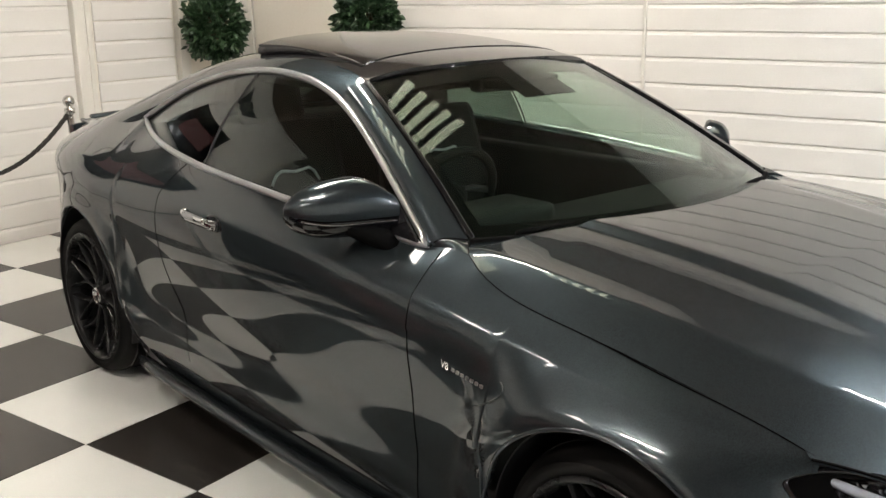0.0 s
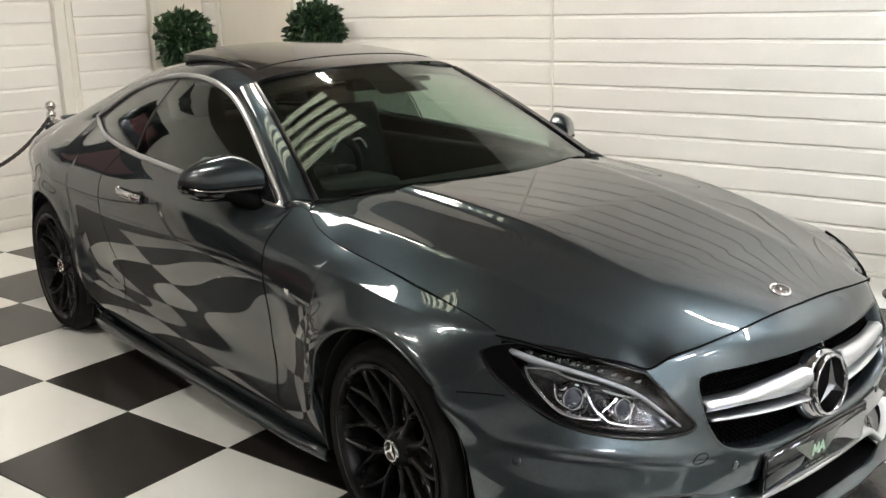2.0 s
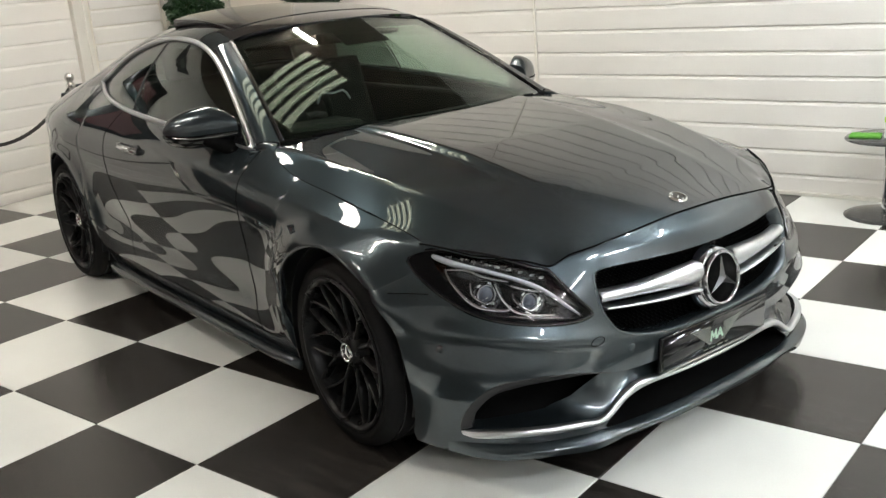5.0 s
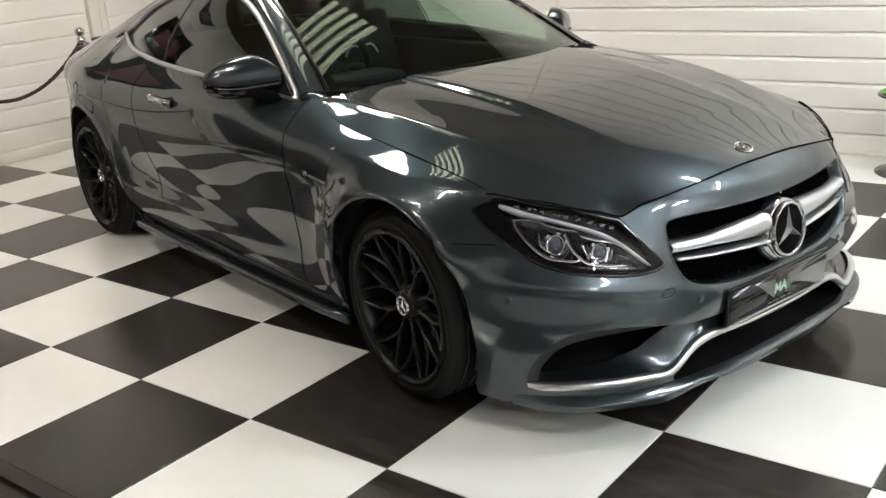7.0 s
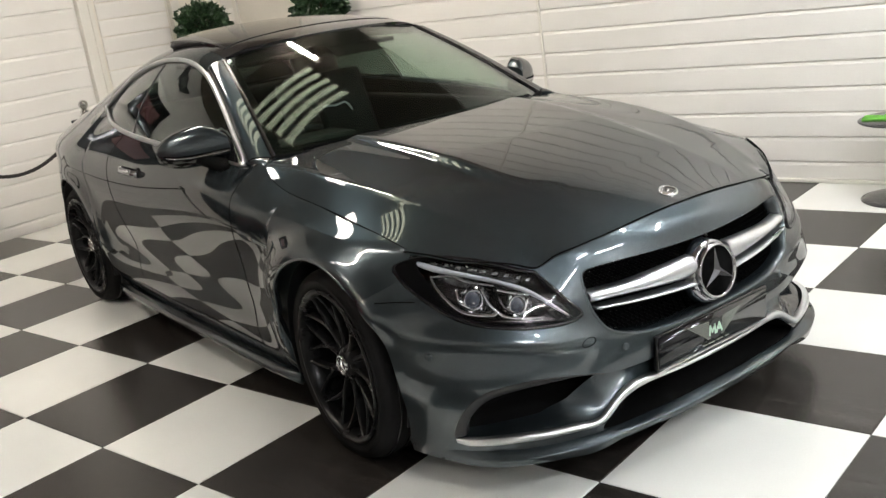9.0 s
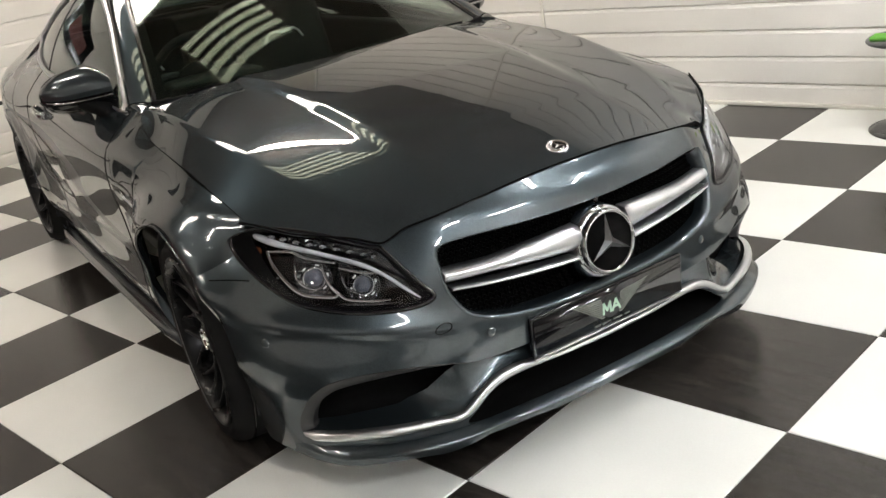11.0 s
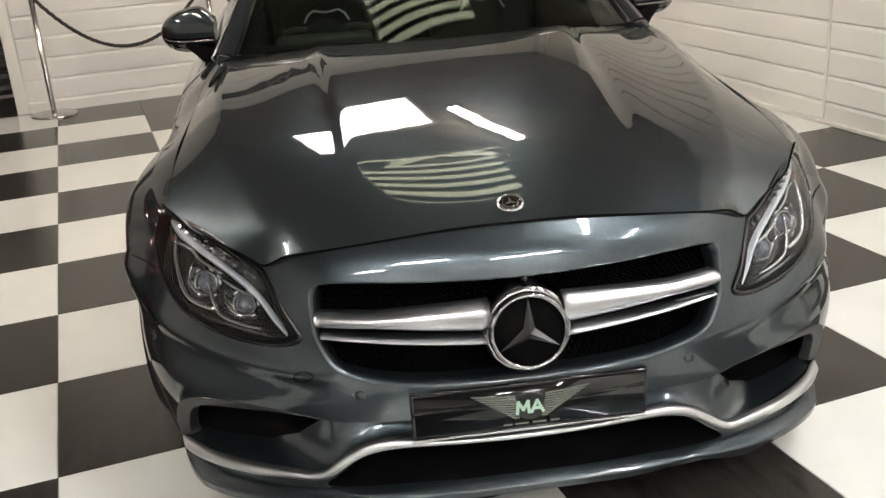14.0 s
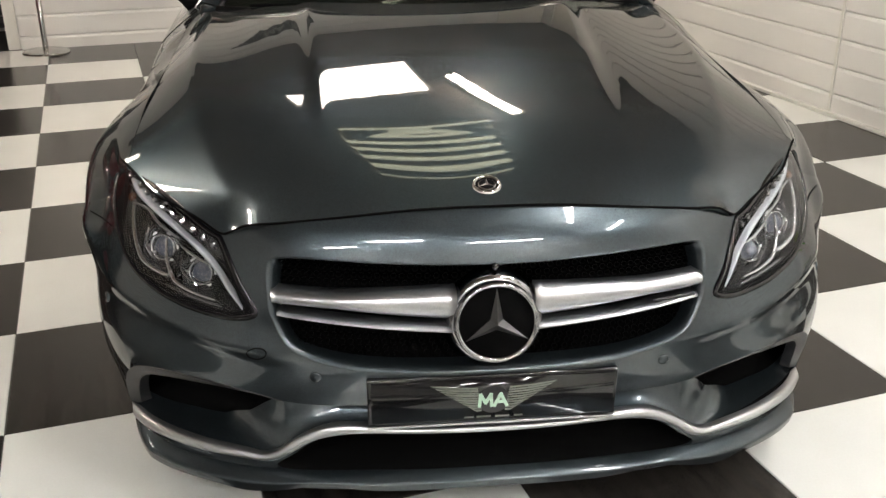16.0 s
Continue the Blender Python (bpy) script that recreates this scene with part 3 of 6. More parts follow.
# cream panel and covered joints on the north wall
bm = bmesh.new()
box(bm, (-4.56, NORTH - 0.012, 0), (-3.74, NORTH + 0.01, HIGH), bevel=0.003)
tagged(part("trim_panel", bm, CREAM, None, smooth=False), "flat cream panel between clad stretches of wall", "wall panel", kind="structure")
for k, (x, w) in enumerate(((-4.60, 0.05), (-3.72, 0.03), (-1.31, 0.022))):
    bm = bmesh.new()
    box(bm, (x - w / 2, NORTH - 0.022 if w > 0.025 else NORTH - 0.008, 0), (x + w / 2, NORTH, HIGH), bevel=0.002)
    tagged(part("trim_joint_%d" % (k + 1), bm, TRIM, None, smooth=False), "white upright cover strip on clad wall", "trim", kind="structure")
bm = bmesh.new()
box(bm, (-4.8, NORTH - 0.03, 0), (EAST, NORTH, 0.022), bevel=0.006)
tagged(part("baseboard_north", bm, TRIM, None, smooth=False), "low white skirting along the wall", "baseboard", kind="structure")

# door in the west wall
def panel_door():
    door = empty("door_1", Matrix.Translation((WEST, 2.88, 0)))
    tagged(door, "closed white boarded door in a white frame", "door", kind="structure")
    bm = bmesh.new()
    box(bm, (-0.03, 0.02, 0.005), (0.006, 0.73, 2.02))
    part("leaf", bm, CREAM, door, smooth=False)
    me = board_mesh(0.67, 0.139)
    for k in range(14):
        ob = new("board", me)
        ob.parent = door
        ob.matrix_basis = Matrix.Translation((0.018, 0.04, 0.012 + k * 0.139)) @ Matrix(((0, 1, 0), (1, 0, 0), (0, 0, 1))).to_4x4()
    for y0, y1, z0, z1 in ((-0.13, 0.0, 0, 2.14), (0.75, 0.84, 0, 2.14), (0.0, 0.75, 2.04, 2.14)):
        bm = bmesh.new()
        box(bm, (-0.02, y0, z0), (0.045, y1, z1), bevel=0.006)
        part("door_frame", bm, TRIM, door, smooth=False)
    bm = bmesh.new()
    box(bm, (-0.02, -0.045, 0), (0.055, -0.028, 2.14), bevel=0.004)
    part("frame_bead", bm, TRIM, door, smooth=False)


panel_door()
bm = bmesh.new()
box(bm, (WEST - 0.01, 3.72, 0), (WEST + 0.012, NORTH - 0.012, HIGH), bevel=0.003)
tagged(part("trim_cream", bm, CREAM, None, smooth=False), "flat cream painted panel beside the door", "wall panel", kind="structure")

# dark roller shutter in the recess
def shutter():
    ob = empty("roller_shutter", Matrix.Translation((-5.72, -1.9, 0)))
    tagged(ob, "dark grey slatted roller shutter in a recess", "shutter", kind="structure")
    for k in range(14):
        prof = [(0.0, 0.0), (0.022, 0.012), (0.030, 0.045), (0.022, 0.080), (0.0, 0.092)]
        verts = [(x, y, z) for y in (0.0, 1.55) for x, z in prof]
        n = len(prof)
        faces = [(i, i + 1, n + i + 1, n + i) for i in range(n - 1)] + [tuple(range(n))[::-1], tuple(range(n, 2 * n))]
        s = mesh_ob("slat", verts, faces, SHUTTER, ob, smooth=False)
        s.location = (0, 0, 0.02 + k * 0.096)


shutter()

# roof light: corrugated sheet let into the ceiling
def roof_light(x0, x1, y0, y1, waves):
    ob = empty("roof_light", Matrix.Translation((x0, y0, HIGH - 0.03)))
    tagged(ob, "corrugated translucent roof light glowing with daylight", "roof light", kind="structure")
    n = waves * 8
    verts, faces = [], []
    for k in range(n + 1):
        x = (x1 - x0) * k / n
        z = 0.018 * math.cos(2 * math.pi * k / 8)
        verts += [(x, 0, z), (x, y1 - y0, z)]
    faces = [(2 * k, 2 * k + 1, 2 * k + 3, 2 * k + 2) for k in range(n)]
    mesh_ob("corrugated_sheet", verts, faces, ROOFLIGHT, ob, thick=0.004)
    for k in range(waves + 1):
        bm = bmesh.new()
        x = (x1 - x0) * k / waves
        box(bm, (x - 0.022, 0, -0.045), (x + 0.022, y1 - y0, -0.022))
        part("slat", bm, CEILING, ob, smooth=False)
    return ob


roof_light(-1.54, -0.94, 1.25, 2.38, 5)


def tube_light(x, y, length, turn, lit, group="ceiling battens"):
    ob = empty("strip_light", pose(x, y, HIGH, 0, 0, turn))
    tagged(ob, "lit white fluorescent strip light on the ceiling, out of view", "strip light", group)
    bm = bmesh.new()
    box(bm, (-length / 2 - 0.03, -0.05, -0.045), (length / 2 + 0.03, 0.05, 0.0), bevel=0.006)
    part("casing", bm, TRIM, ob, smooth=False)
    for s in (-0.025, 0.025):
        bm = bmesh.new()
        pipe(bm, [(-length / 2, s, -0.062), (0, s, -0.062), (length / 2, s, -0.062)], 0.014, 10)
        part("tube", bm, lit, ob)
    return ob


def panel_light(x, y, w, d):
    ob = empty("panel_light", pose(x, y, HIGH))
    tagged(ob, "lit white ceiling light panel in a pale frame", "light panel", "ceiling panels")
    bm = bmesh.new()
    box(bm, (-w / 2 - 0.03, -d / 2 - 0.03, -0.03), (w / 2 + 0.03, d / 2 + 0.03, 0), bevel=0.004)
    part("frame", bm, TRIM, ob, smooth=False)
    bm = bmesh.new()
    box(bm, (-w / 2, -d / 2, -0.036), (w / 2, d / 2, -0.030))
    part("diffuser", bm, PANEL, ob, smooth=False)


# the tubes past x = 4 are unseen fill, added to brighten the nose
for x, y, a in ((1.6, 3.0, 0), (2.6, 2.0, 0), (4.2, 2.9, 0), (4.6, -0.8, 90), (5.6, 1.0, 90), (5.6, -3.0, 90), (-1.35, -1.08, 0), (-2.6, -3.6, 0)):
    tube_light(x, y, 1.2, a, WARM_TUBE if x < 0 else (EAST_FILL if x > 4 else TUBE))
tube_light(-1.98, 2.50, 0.85, 14, WARM_TUBE)
panel_light(-2.50, 1.58, 0.6, 1.15)
panel_light(-2.80, -1.12, 0.32, 0.36)

# ---------- the grey coupe ----------
CAR = pose(0.580, 1.260, 0, 0, 0, -13.6)
car = empty("coupe_car", CAR)
tagged(car, "dark grey metallic coupe with black wheels on chequered tiles", "car")

ARCH_F, ARCH_R, RAD_F, RAD_R = (0.0, 0.335), (-2.84, 0.34), 0.375, 0.385


def arch_bearing(z):
    """The bearing at which the nose meets the front wheel arch."""
    x = np.sqrt(np.maximum(RAD_F ** 2 - (z - ARCH_F[1]) ** 2, 0.0)) + ARCH_F[0]
    x = np.maximum(x, 0.255)
    return np.degrees(np.arccos(np.clip((x - 0.10) / (NOSE_X(z) - 0.10), 0, 1) ** (SQUARE(z) / 2)))


NOSE_TOP = steps((0, 10, 17, 27, 32.4, 36.4, 38, 43.7, 50, 56, 64, 66, 68, 90), (0.754, 0.749, 0.739, 0.721, 0.708, 0.692, 0.676, 0.694, 0.713, 0.728, 0.739, 0.737, 0.62, 0.62))
zs = np.linspace(0.115, 0.62, 24)
aa = np.linspace(66, 0, 60)
half = [(a, z) for a, z in zip(arch_bearing(zs), zs)] + [(a, z) for a, z in zip(aa, NOSE_TOP(aa))]
BUMPER = np.array(half + [(-a, z) for a, z in half[::-1][1:]])

# openings of the nose, as bearing and height
GRILLE_HALF = ((0, 0.655), (11.5, 0.659), (20, 0.662), (26.2, 0.660), (28.3, 0.645), (27.4, 0.590), (25.4, 0.527), (20.8, 0.464), (12.0, 0.424), (0, 0.408))
GRILLE = loop(list(GRILLE_HALF[:-1]) + [(-a, z) for a, z in GRILLE_HALF[:0:-1]], 6)
RIM_OUT = span(((63.0, 0.206), (62.8, 0.222), (60.5, 0.263), (56.0, 0.318), (51.5, 0.354), (47.0, 0.371), (41.0, 0.379), (34.0, 0.377), (28.0, 0.368), (23.0, 0.355), (20.0, 0.342)), 8)
RIM_IN = span(((60.3, 0.208), (60.0, 0.222), (57.8, 0.257), (53.6, 0.304), (49.6, 0.331), (46.0, 0.343), (41.0, 0.352), (34.0, 0.356), (28.0, 0.354), (23.0, 0.348), (20.0, 0.340)), 8)
BLADE_TOP = curve((0, 5, 9, 13, 15.5, 17.5, 20, 22, 24, 27, 35, 43, 50, 58, 63), (0.268, 0.272, 0.280, 0.281, 0.270, 0.255, 0.232, 0.214, 0.205, 0.206, 0.211, 0.213, 0.211, 0.206, 0.202))
BLADE_LOW = curve((0, 5, 9, 13, 15.5, 17.5, 20, 22, 24, 27, 35, 43, 50, 58, 63), (0.254, 0.259, 0.262, 0.257, 0.246, 0.231, 0.207, 0.193, 0.187, 0.188, 0.189, 0.190, 0.188, 0.186, 0.188))
low_a = np.concatenate([np.linspace(6, 27, 40), np.linspace(28, 62.5, 24)])
INTAKE = np.array(list(RIM_OUT) + [(17.0, 0.335), (12.0, 0.332), (6.0, 0.331)] + [(a, float(BLADE_TOP(a)) - 0.004) for a in low_a])
LOWER_HALF = ((0, 0.258), (8, 0.261), (13, 0.256), (16.5, 0.234), (19.5, 0.204), (22.5, 0.174), (20, 0.163), (10, 0.165), (0, 0.160))
LOWER = loop(list(LOWER_HALF[:-1]) + [(-a, z) for a, z in LOWER_HALF[:0:-1]], 5)
LAMP = loop(((73.2, 0.706), (70.6, 0.727), (65.0, 0.738), (58.5, 0.732), (52.5, 0.720), (46.5, 0.700), (41.5, 0.679), (38.2, 0.668), (34.6, 0.625), (31.0, 0.580), (28.3, 0.545), (28.6, 0.530), (32.0, 0.521), (38.0, 0.524), (44.0, 0.534), (50.0, 0.549), (55.5, 0.571), (61.0, 0.606), (66.0, 0.640), (70.0, 0.670)), 6, (7,))
flip = lambda poly: np.array(poly)[::-1] * (-1, 1)

au = np.concatenate([-np.linspace(80, 0, 90)[:-1], np.linspace(0, 80, 90)])
sheet("front_bumper", nose, au, np.linspace(0.11, 0.76, 74), PAINT, car, holes=(GRILLE, INTAKE, flip(INTAKE), LOWER, LAMP, flip(LAMP)),
      keep=BUMPER, scale=(0.012, 1), label="grey painted front bumper with wide intakes")

# bonnet
EDGE = ((0.745, 0.0), (0.741, 0.12), (0.730, 0.283), (0.706, 0.421), (0.684, 0.492), (0.661, 0.538), (0.648, 0.560), (0.604, 0.612), (0.548, 0.670), (0.494, 0.724), (0.419, 0.772), (0.36, 0.808))
right = list(span(EDGE, 6)) + [(x, float(SEAM_Y(x))) for x in np.linspace(0.34, -0.60, 40)] + [(-0.628, 0.722), (-0.645, 0.700)]
foot = [(-0.43 - 0.235 * s * s + 0.012, 0.690 * s) for s in np.linspace(0.985, 0, 20)]
outline = right + foot
outline = np.array(outline + [(x, -y) for x, y in outline[::-1][1:-1]])
sheet("bonnet", bonnet, np.linspace(-0.72, 0.76, 110), np.linspace(-0.85, 0.85, 150), PAINT, car, keep=outline, lift=0.002, label="grey bonnet with two raised ridges")
line("bonnet_gap", on(bonnet, np.array(list(span(EDGE, 6)) + [(x, -y) for x, y in span(EDGE, 6)])[np.argsort(np.r_[span(EDGE, 6)[:, 1], -span(EDGE, 6)[:, 1]])], 1, 0.0048), 0.0028, DUCT, car)

# flanks
xs = np.unique(np.concatenate([np.linspace(-3.86, 0.371, 150), ARCH_F[0] + RAD_F * np.cos(np.linspace(0.0, np.pi, 50)), ARCH_R[0] + RAD_R * np.cos(np.linspace(0.0, np.pi, 50))]))
xs = np.unique(np.concatenate([xs[xs < 0.27], np.linspace(0.27, 0.371, 18)]))
xs = xs[np.r_[True, np.diff(xs) > 0.004]]


def floor_of(x):
    z = np.full(x.shape, -1.0)
    for (xc, zc), r in ((ARCH_F, RAD_F), (ARCH_R, RAD_R)):
        d = np.clip(1 - ((x - xc) / r) ** 2, 0, None)
        z = np.maximum(z, np.where(d > 0, zc + r * np.sqrt(d), -1))
    return np.where(x > 0.20, np.maximum(z, 0.622), z)


def cut_flank(x, w):
    """The flank from its lower rim, which follows the wheel arches, up to the top edge."""
    probe = np.linspace(0, 1, 160)
    first = x[:, 0] if x.ndim == 2 else x
    zz = flank(first[:, None], probe[None])[..., 2]
    lowest = floor_of(first)
    v0 = np.array([np.interp(l, row, probe) if l > 0 else 0.0 for l, row in zip(lowest, zz)])
    v0 = v0[:, None] if x.ndim == 2 else v0
    return flank(x, v0 + (1 - v0) * w)


def on_flank(poly):
    """An outline of the nose, given as bearing and height, in the flank's own grid."""
    P = on(nose, poly, 1, 0.0)
    x = np.minimum(P[:, 0], 0.45)
    probe = np.linspace(0, 1, 200)
    zz = cut_flank(np.minimum(x, 0.371)[:, None] * np.ones((1, 200)), np.ones((len(x), 1)) * probe)[..., 2]
    return np.stack([x, [np.interp(z, row, probe) for z, row in zip(P[:, 2], zz)]], -1)


LAMP_ON_FLANK = on_flank(LAMP)
BADGES = []
for side in (-1, 1):
    body = sheet("body_side", cut_flank, xs, np.linspace(0, 1, 60), PAINT, car, holes=(LAMP_ON_FLANK,), scale=(1, 0.6), side=side, thick=0.02, label="glossy dark grey metallic body side")
    # black wheel-arch liners and lips
    for (xc, zc), r, w in ((ARCH_F, RAD_F, 0.30), (ARCH_R, RAD_R, 0.32)):
        ang = np.linspace(-0.35, np.pi + 0.35, 40)
        verts, faces = [], []
        for a in ang:
            for y, rr in ((0.885 if xc == 0 else 0.865, r - 0.004), (0.89 - w, r + 0.01)):
                verts.append((xc + rr * math.cos(a), side * y, zc + rr * math.sin(a)))
        faces = [(2 * k, 2 * k + 1, 2 * k + 3, 2 * k + 2) for k in range(len(ang) - 1)]
        mesh_ob("arch_liner", verts, faces, SATIN_BLACK, body, thick=0.004)
        bm = bmesh.new()
        bmesh.ops.create_circle(bm, cap_ends=True, segments=40, radius=r + 0.01, matrix=Matrix.Translation((xc, side * (0.88 - w), zc)) @ Matrix.Rotation(radians(90), 4, "X"))
        part("arch_back", bm, SATIN_BLACK, body)
    # sill blade
    bm = bmesh.new()
    path = [(x, side * float(0.850 + 0.004 * math.sin((x + 2.4) * 2)), 0.150) for x in np.linspace(-2.44, -0.42, 24)]
    pipe(bm, path, lambda t: 0.034 * min(1.0, 0.35 + 9 * t, 0.35 + 9 * (1 - t)), 12, squash=0.022)
    part("side_skirt", bm, PAINT, car)
    # rolled lips of the wheel arches
    for (xc, zc), r in ((ARCH_F, RAD_F), (ARCH_R, RAD_R)):
        lip_x = xc + r * np.cos(np.linspace(np.pi * 0.97, np.pi * (0.32 if xc == 0 else 0.03), 40))
        lip = cut_flank(lip_x[:, None], np.zeros((40, 1)))[:, 0]
        line("arch_lip", [(x, side * (y - 0.003), z) for x, y, z in lip], 0.0055, PAINT, body)
    # door joints
    door = [(-0.655, v) for v in np.linspace(0.10, 0.80, 20)] + [(-0.66 - 0.02 * t, 0.80 + 0.19 * t) for t in np.linspace(0.05, 1, 8)]
    line("door_gap", on(flank, door, side, 0.0008), 0.0015, DUCT, body)
    rear = list(span([(-2.02, 0.99), (-2.08, 0.86), (-2.06, 0.68), (-1.98, 0.45), (-1.95, 0.18)], 8))
    line("door_gap", on(flank, rear, side, 0.0004), 0.0014, DUCT, body)
    line("door_gap", on(flank, [(x, 0.12) for x in np.linspace(-1.95, -0.655, 30)], side, 0.0008), 0.0015, DUCT, body)
    seam = [(x, 1.0) for x in np.linspace(-0.60, 0.36, 40)]
    line("wing_gap", on(flank, seam, side, 0.001), 0.0014, DUCT, body)
    line("bumper_gap", [(x, side * y, z) for x, y, z in on(nose, [(a, 0.618) for a in np.linspace(66, 75, 12)], 1, 0.001)], 0.0015, DUCT, body)
    # glass of the door and rear quarter
    t = np.linspace(0, 1, 60)

    def side_glass(u, v):
        x = -0.75 - 1.90 * u
        low = pts(x, BELT_Y(x), BELT_Z(x))
        high = pts(x, TOP_Y(x), TOP_Z(x))
        p = low + (high - low) * v[..., None]
        p[..., 1] += 0.03 * np.sin(np.pi * v) * np.sin(np.pi * np.clip(u, 0, 1)) - 0.006
        return p

    sheet("side_window", side_glass, np.linspace(0, 0.60, 40), np.linspace(0, 1, 14), SIDE_GLASS, car, side=side, thick=0.004, label="clear side glass")
    sheet("quarter_window", side_glass, np.linspace(0.612, 1, 30), np.linspace(0, 1, 14), TINT, car, side=side, thick=0.004, label="dark tinted rear quarter glass")
    xb = np.linspace(-0.74, -2.655, 50)
    belt = [(x, side * float(BELT_Y(x) + 0.004), float(BELT_Z(x))) for x in xb]
    over = [(x, side * float(TOP_Y(x) + 0.004), float(TOP_Z(x))) for x in xb[::-1]]
    line("window_trim", belt + over[1:-1], 0.010, SILVER, car, "bright satin aluminium strip round the side glass", closed=True, squash=0.012)
    line("window_post", [tuple(p) for p in (side_glass(np.full(12, 0.606), np.linspace(0, 1, 12)) * np.array((1, side, 1)))], 0.004, SATIN_BLACK, car)

    def pillar(u, v):
        """From the screen's edge to the window strip."""
        e1 = windscreen(np.ones_like(u), u)
        x = -0.735 - 0.60 * u
        e2 = pts(x, TOP_Y(x), TOP_Z(x))
        p = e1 + (e2 - e1) * v[..., None]
        p[..., 1] += 0.022 * np.sin(np.pi * v)
        p[..., 2] += 0.016 * np.sin(np.pi * v)
        return p

    sheet("front_pillar", pillar, np.linspace(0, 1, 40), np.linspace(0, 1, 10), PAINT, car, side=side, thick=0.01)
    line("screen_trim", [tuple(p * np.array((1, side, 1))) for p in windscreen(np.full(30, 0.985), np.linspace(0.0, 1, 30))], 0.010, GLOSS_BLACK, car)
    def wing_tip(u, v):
        """The wing's end, between the pillar's foot and the bonnet's corner."""
        head = pillar(np.zeros_like(u), u)
        x = -0.605 - 0.13 * u
        rim = waist(x)
        base = pts(x, rim[0], rim[1])
        p = base + (head - base) * v[..., None]
        p[..., 2] += 0.006 * np.sin(np.pi * v)
        return p

    sheet("wing_tip", wing_tip, np.linspace(0, 1, 16), np.linspace(0, 1, 12), PAINT, car, side=side, thick=0.008)
    foot_edge = pillar(np.zeros(10), np.linspace(0, 1, 10)) * np.array((1, side, 1))
    line("pillar_joint", foot_edge + np.array((0, 0, 0.001)), 0.0022, DUCT, car)

    # mirror
    mirror = empty("door_mirror")
    mirror.parent = car
    def cap(t, q):
        """t runs from the inner face to the outer tip, q round the section."""
        y = 0.765 + 0.215 * t
        full = (1 - np.clip((t - 0.30) / 0.70, 0, 1) ** 3.6) ** 0.5
        fore = 0.092 * np.maximum(full, 0.0)
        aft = 0.030 * full
        cx, sx = np.cos(q), np.sin(q)
        x = np.sign(cx) * np.abs(cx) ** 0.8 * np.where(cx > 0, fore, aft)
        round_in = 0.50 + 0.50 * np.sin(0.5 * np.pi * np.clip(t / 0.34, 0, 1)) ** 0.8
        slant = (1 - 0.34 * t ** 2) * round_in
        z = np.sign(sx) * np.abs(sx) ** 0.80 * np.where(sx > 0, 0.086 * slant, 0.074) * np.maximum(full, 0.02)
        return pts(-0.945 - 0.62 * (y - 0.765) + x, y, 1.008 - 0.014 * t + z)

    tt = 1 - (1 - np.linspace(0, 1, 34)) ** 1.6
    shell = sheet("mirror_cap", cap, tt, np.linspace(0, 2 * np.pi, 49), PAINT, mirror, side=side, thick=0.003, label="grey painted mirror cap")
    sheet("mirror_belly", lambda t, q: cap(t, q) + 0.0025 * pts(np.cos(q), 0.0 * q, np.sin(q)), tt[:-2], np.linspace(1.15 * np.pi, 1.93 * np.pi, 26), GLOSS_BLACK, mirror, side=side, thick=0.002, label="gloss black lower shell")
    line("mirror_seam", cap(np.linspace(0.0, 0.95, 26), np.full(26, -0.20)) * np.array((1, side, 1)) + np.array((0.0015, 0, 0)), 0.0022, DUCT, shell)
    ends = cap(np.zeros(49), np.linspace(0, 2 * np.pi, 49)) * np.array((1, side, 1))
    mesh_ob("mirror_inner", list(ends[:-1]), [tuple(range(48))], PAINT, mirror, smooth=False, thick=0.002)
    band = cap(np.linspace(0.02, 0.93, 26), np.full(26, -0.32)) * np.array((1, side, 1))
    line("mirror_indicator", band + np.array((0.004, 0, 0)), 0.0030, DARK_CHROME, shell, "dark indicator strip")
    # arm in near-black, the shade under the mirror put into its colour
    bm = bmesh.new()
    pipe(bm, [(-0.855, side * 0.768, 0.900), (-0.875, side * 0.785, 0.918), (-0.915, side * 0.815, 0.940), (-0.955, side * 0.850, 0.962)], 0.040, 12, squash=0.030)
    part("mirror_arm", bm, DUCT, mirror)
    bm = bmesh.new()
    verts = [(-0.765, 0.770, 0.935), (-0.90, 0.776, 0.944), (-0.90, 0.722, 1.012)]
    pv = [bm.verts.new((x, side * (y + d), z)) for d in (0.0, 0.008) for x, y, z in verts]
    for f in ((0, 1, 2), (5, 4, 3), (0, 3, 4, 1), (1, 4, 5, 2), (2, 5, 3, 0)):
        bm.faces.new([pv[k] for k in f])
    bmesh.ops.recalc_face_normals(bm, faces=bm.faces)
    part("mirror_base", bm, GLOSS_BLACK, mirror, smooth=False)

    # door handle
    handle = empty("door_handle")
    handle.parent = car
    p = on(flank, [(x, 0.855) for x in np.linspace(-1.62, -1.83, 13)], side, 0.024)
    p[0] = on(flank, [(-1.62, 0.855)], side, 0.004)[0]
    p[-1] = on(flank, [(-1.83, 0.855)], side, 0.004)[0]
    bm = bmesh.new()
    pipe(bm, p, 0.011, 10, squash=0.017)
    part("grip", bm, DARK_CHROME, handle, "dark chrome grip")
    line("chrome_strip", p[2:7] + np.array((0, side * 0.010, 0.008)), 0.004, CHROME, handle, "chrome strip", squash=0.009)
    # flat black ellipsoid stands in for the shaded hollow behind the grip
    bm = bmesh.new()
    c = on(flank, [(-1.655, 0.852)], side, 0.001)[0]
    bmesh.ops.create_uvsphere(bm, u_segments=20, v_segments=10, radius=1.0, matrix=Matrix.Translation(c) @ Matrix.Diagonal((0.055, 0.004, 0.036, 1)))
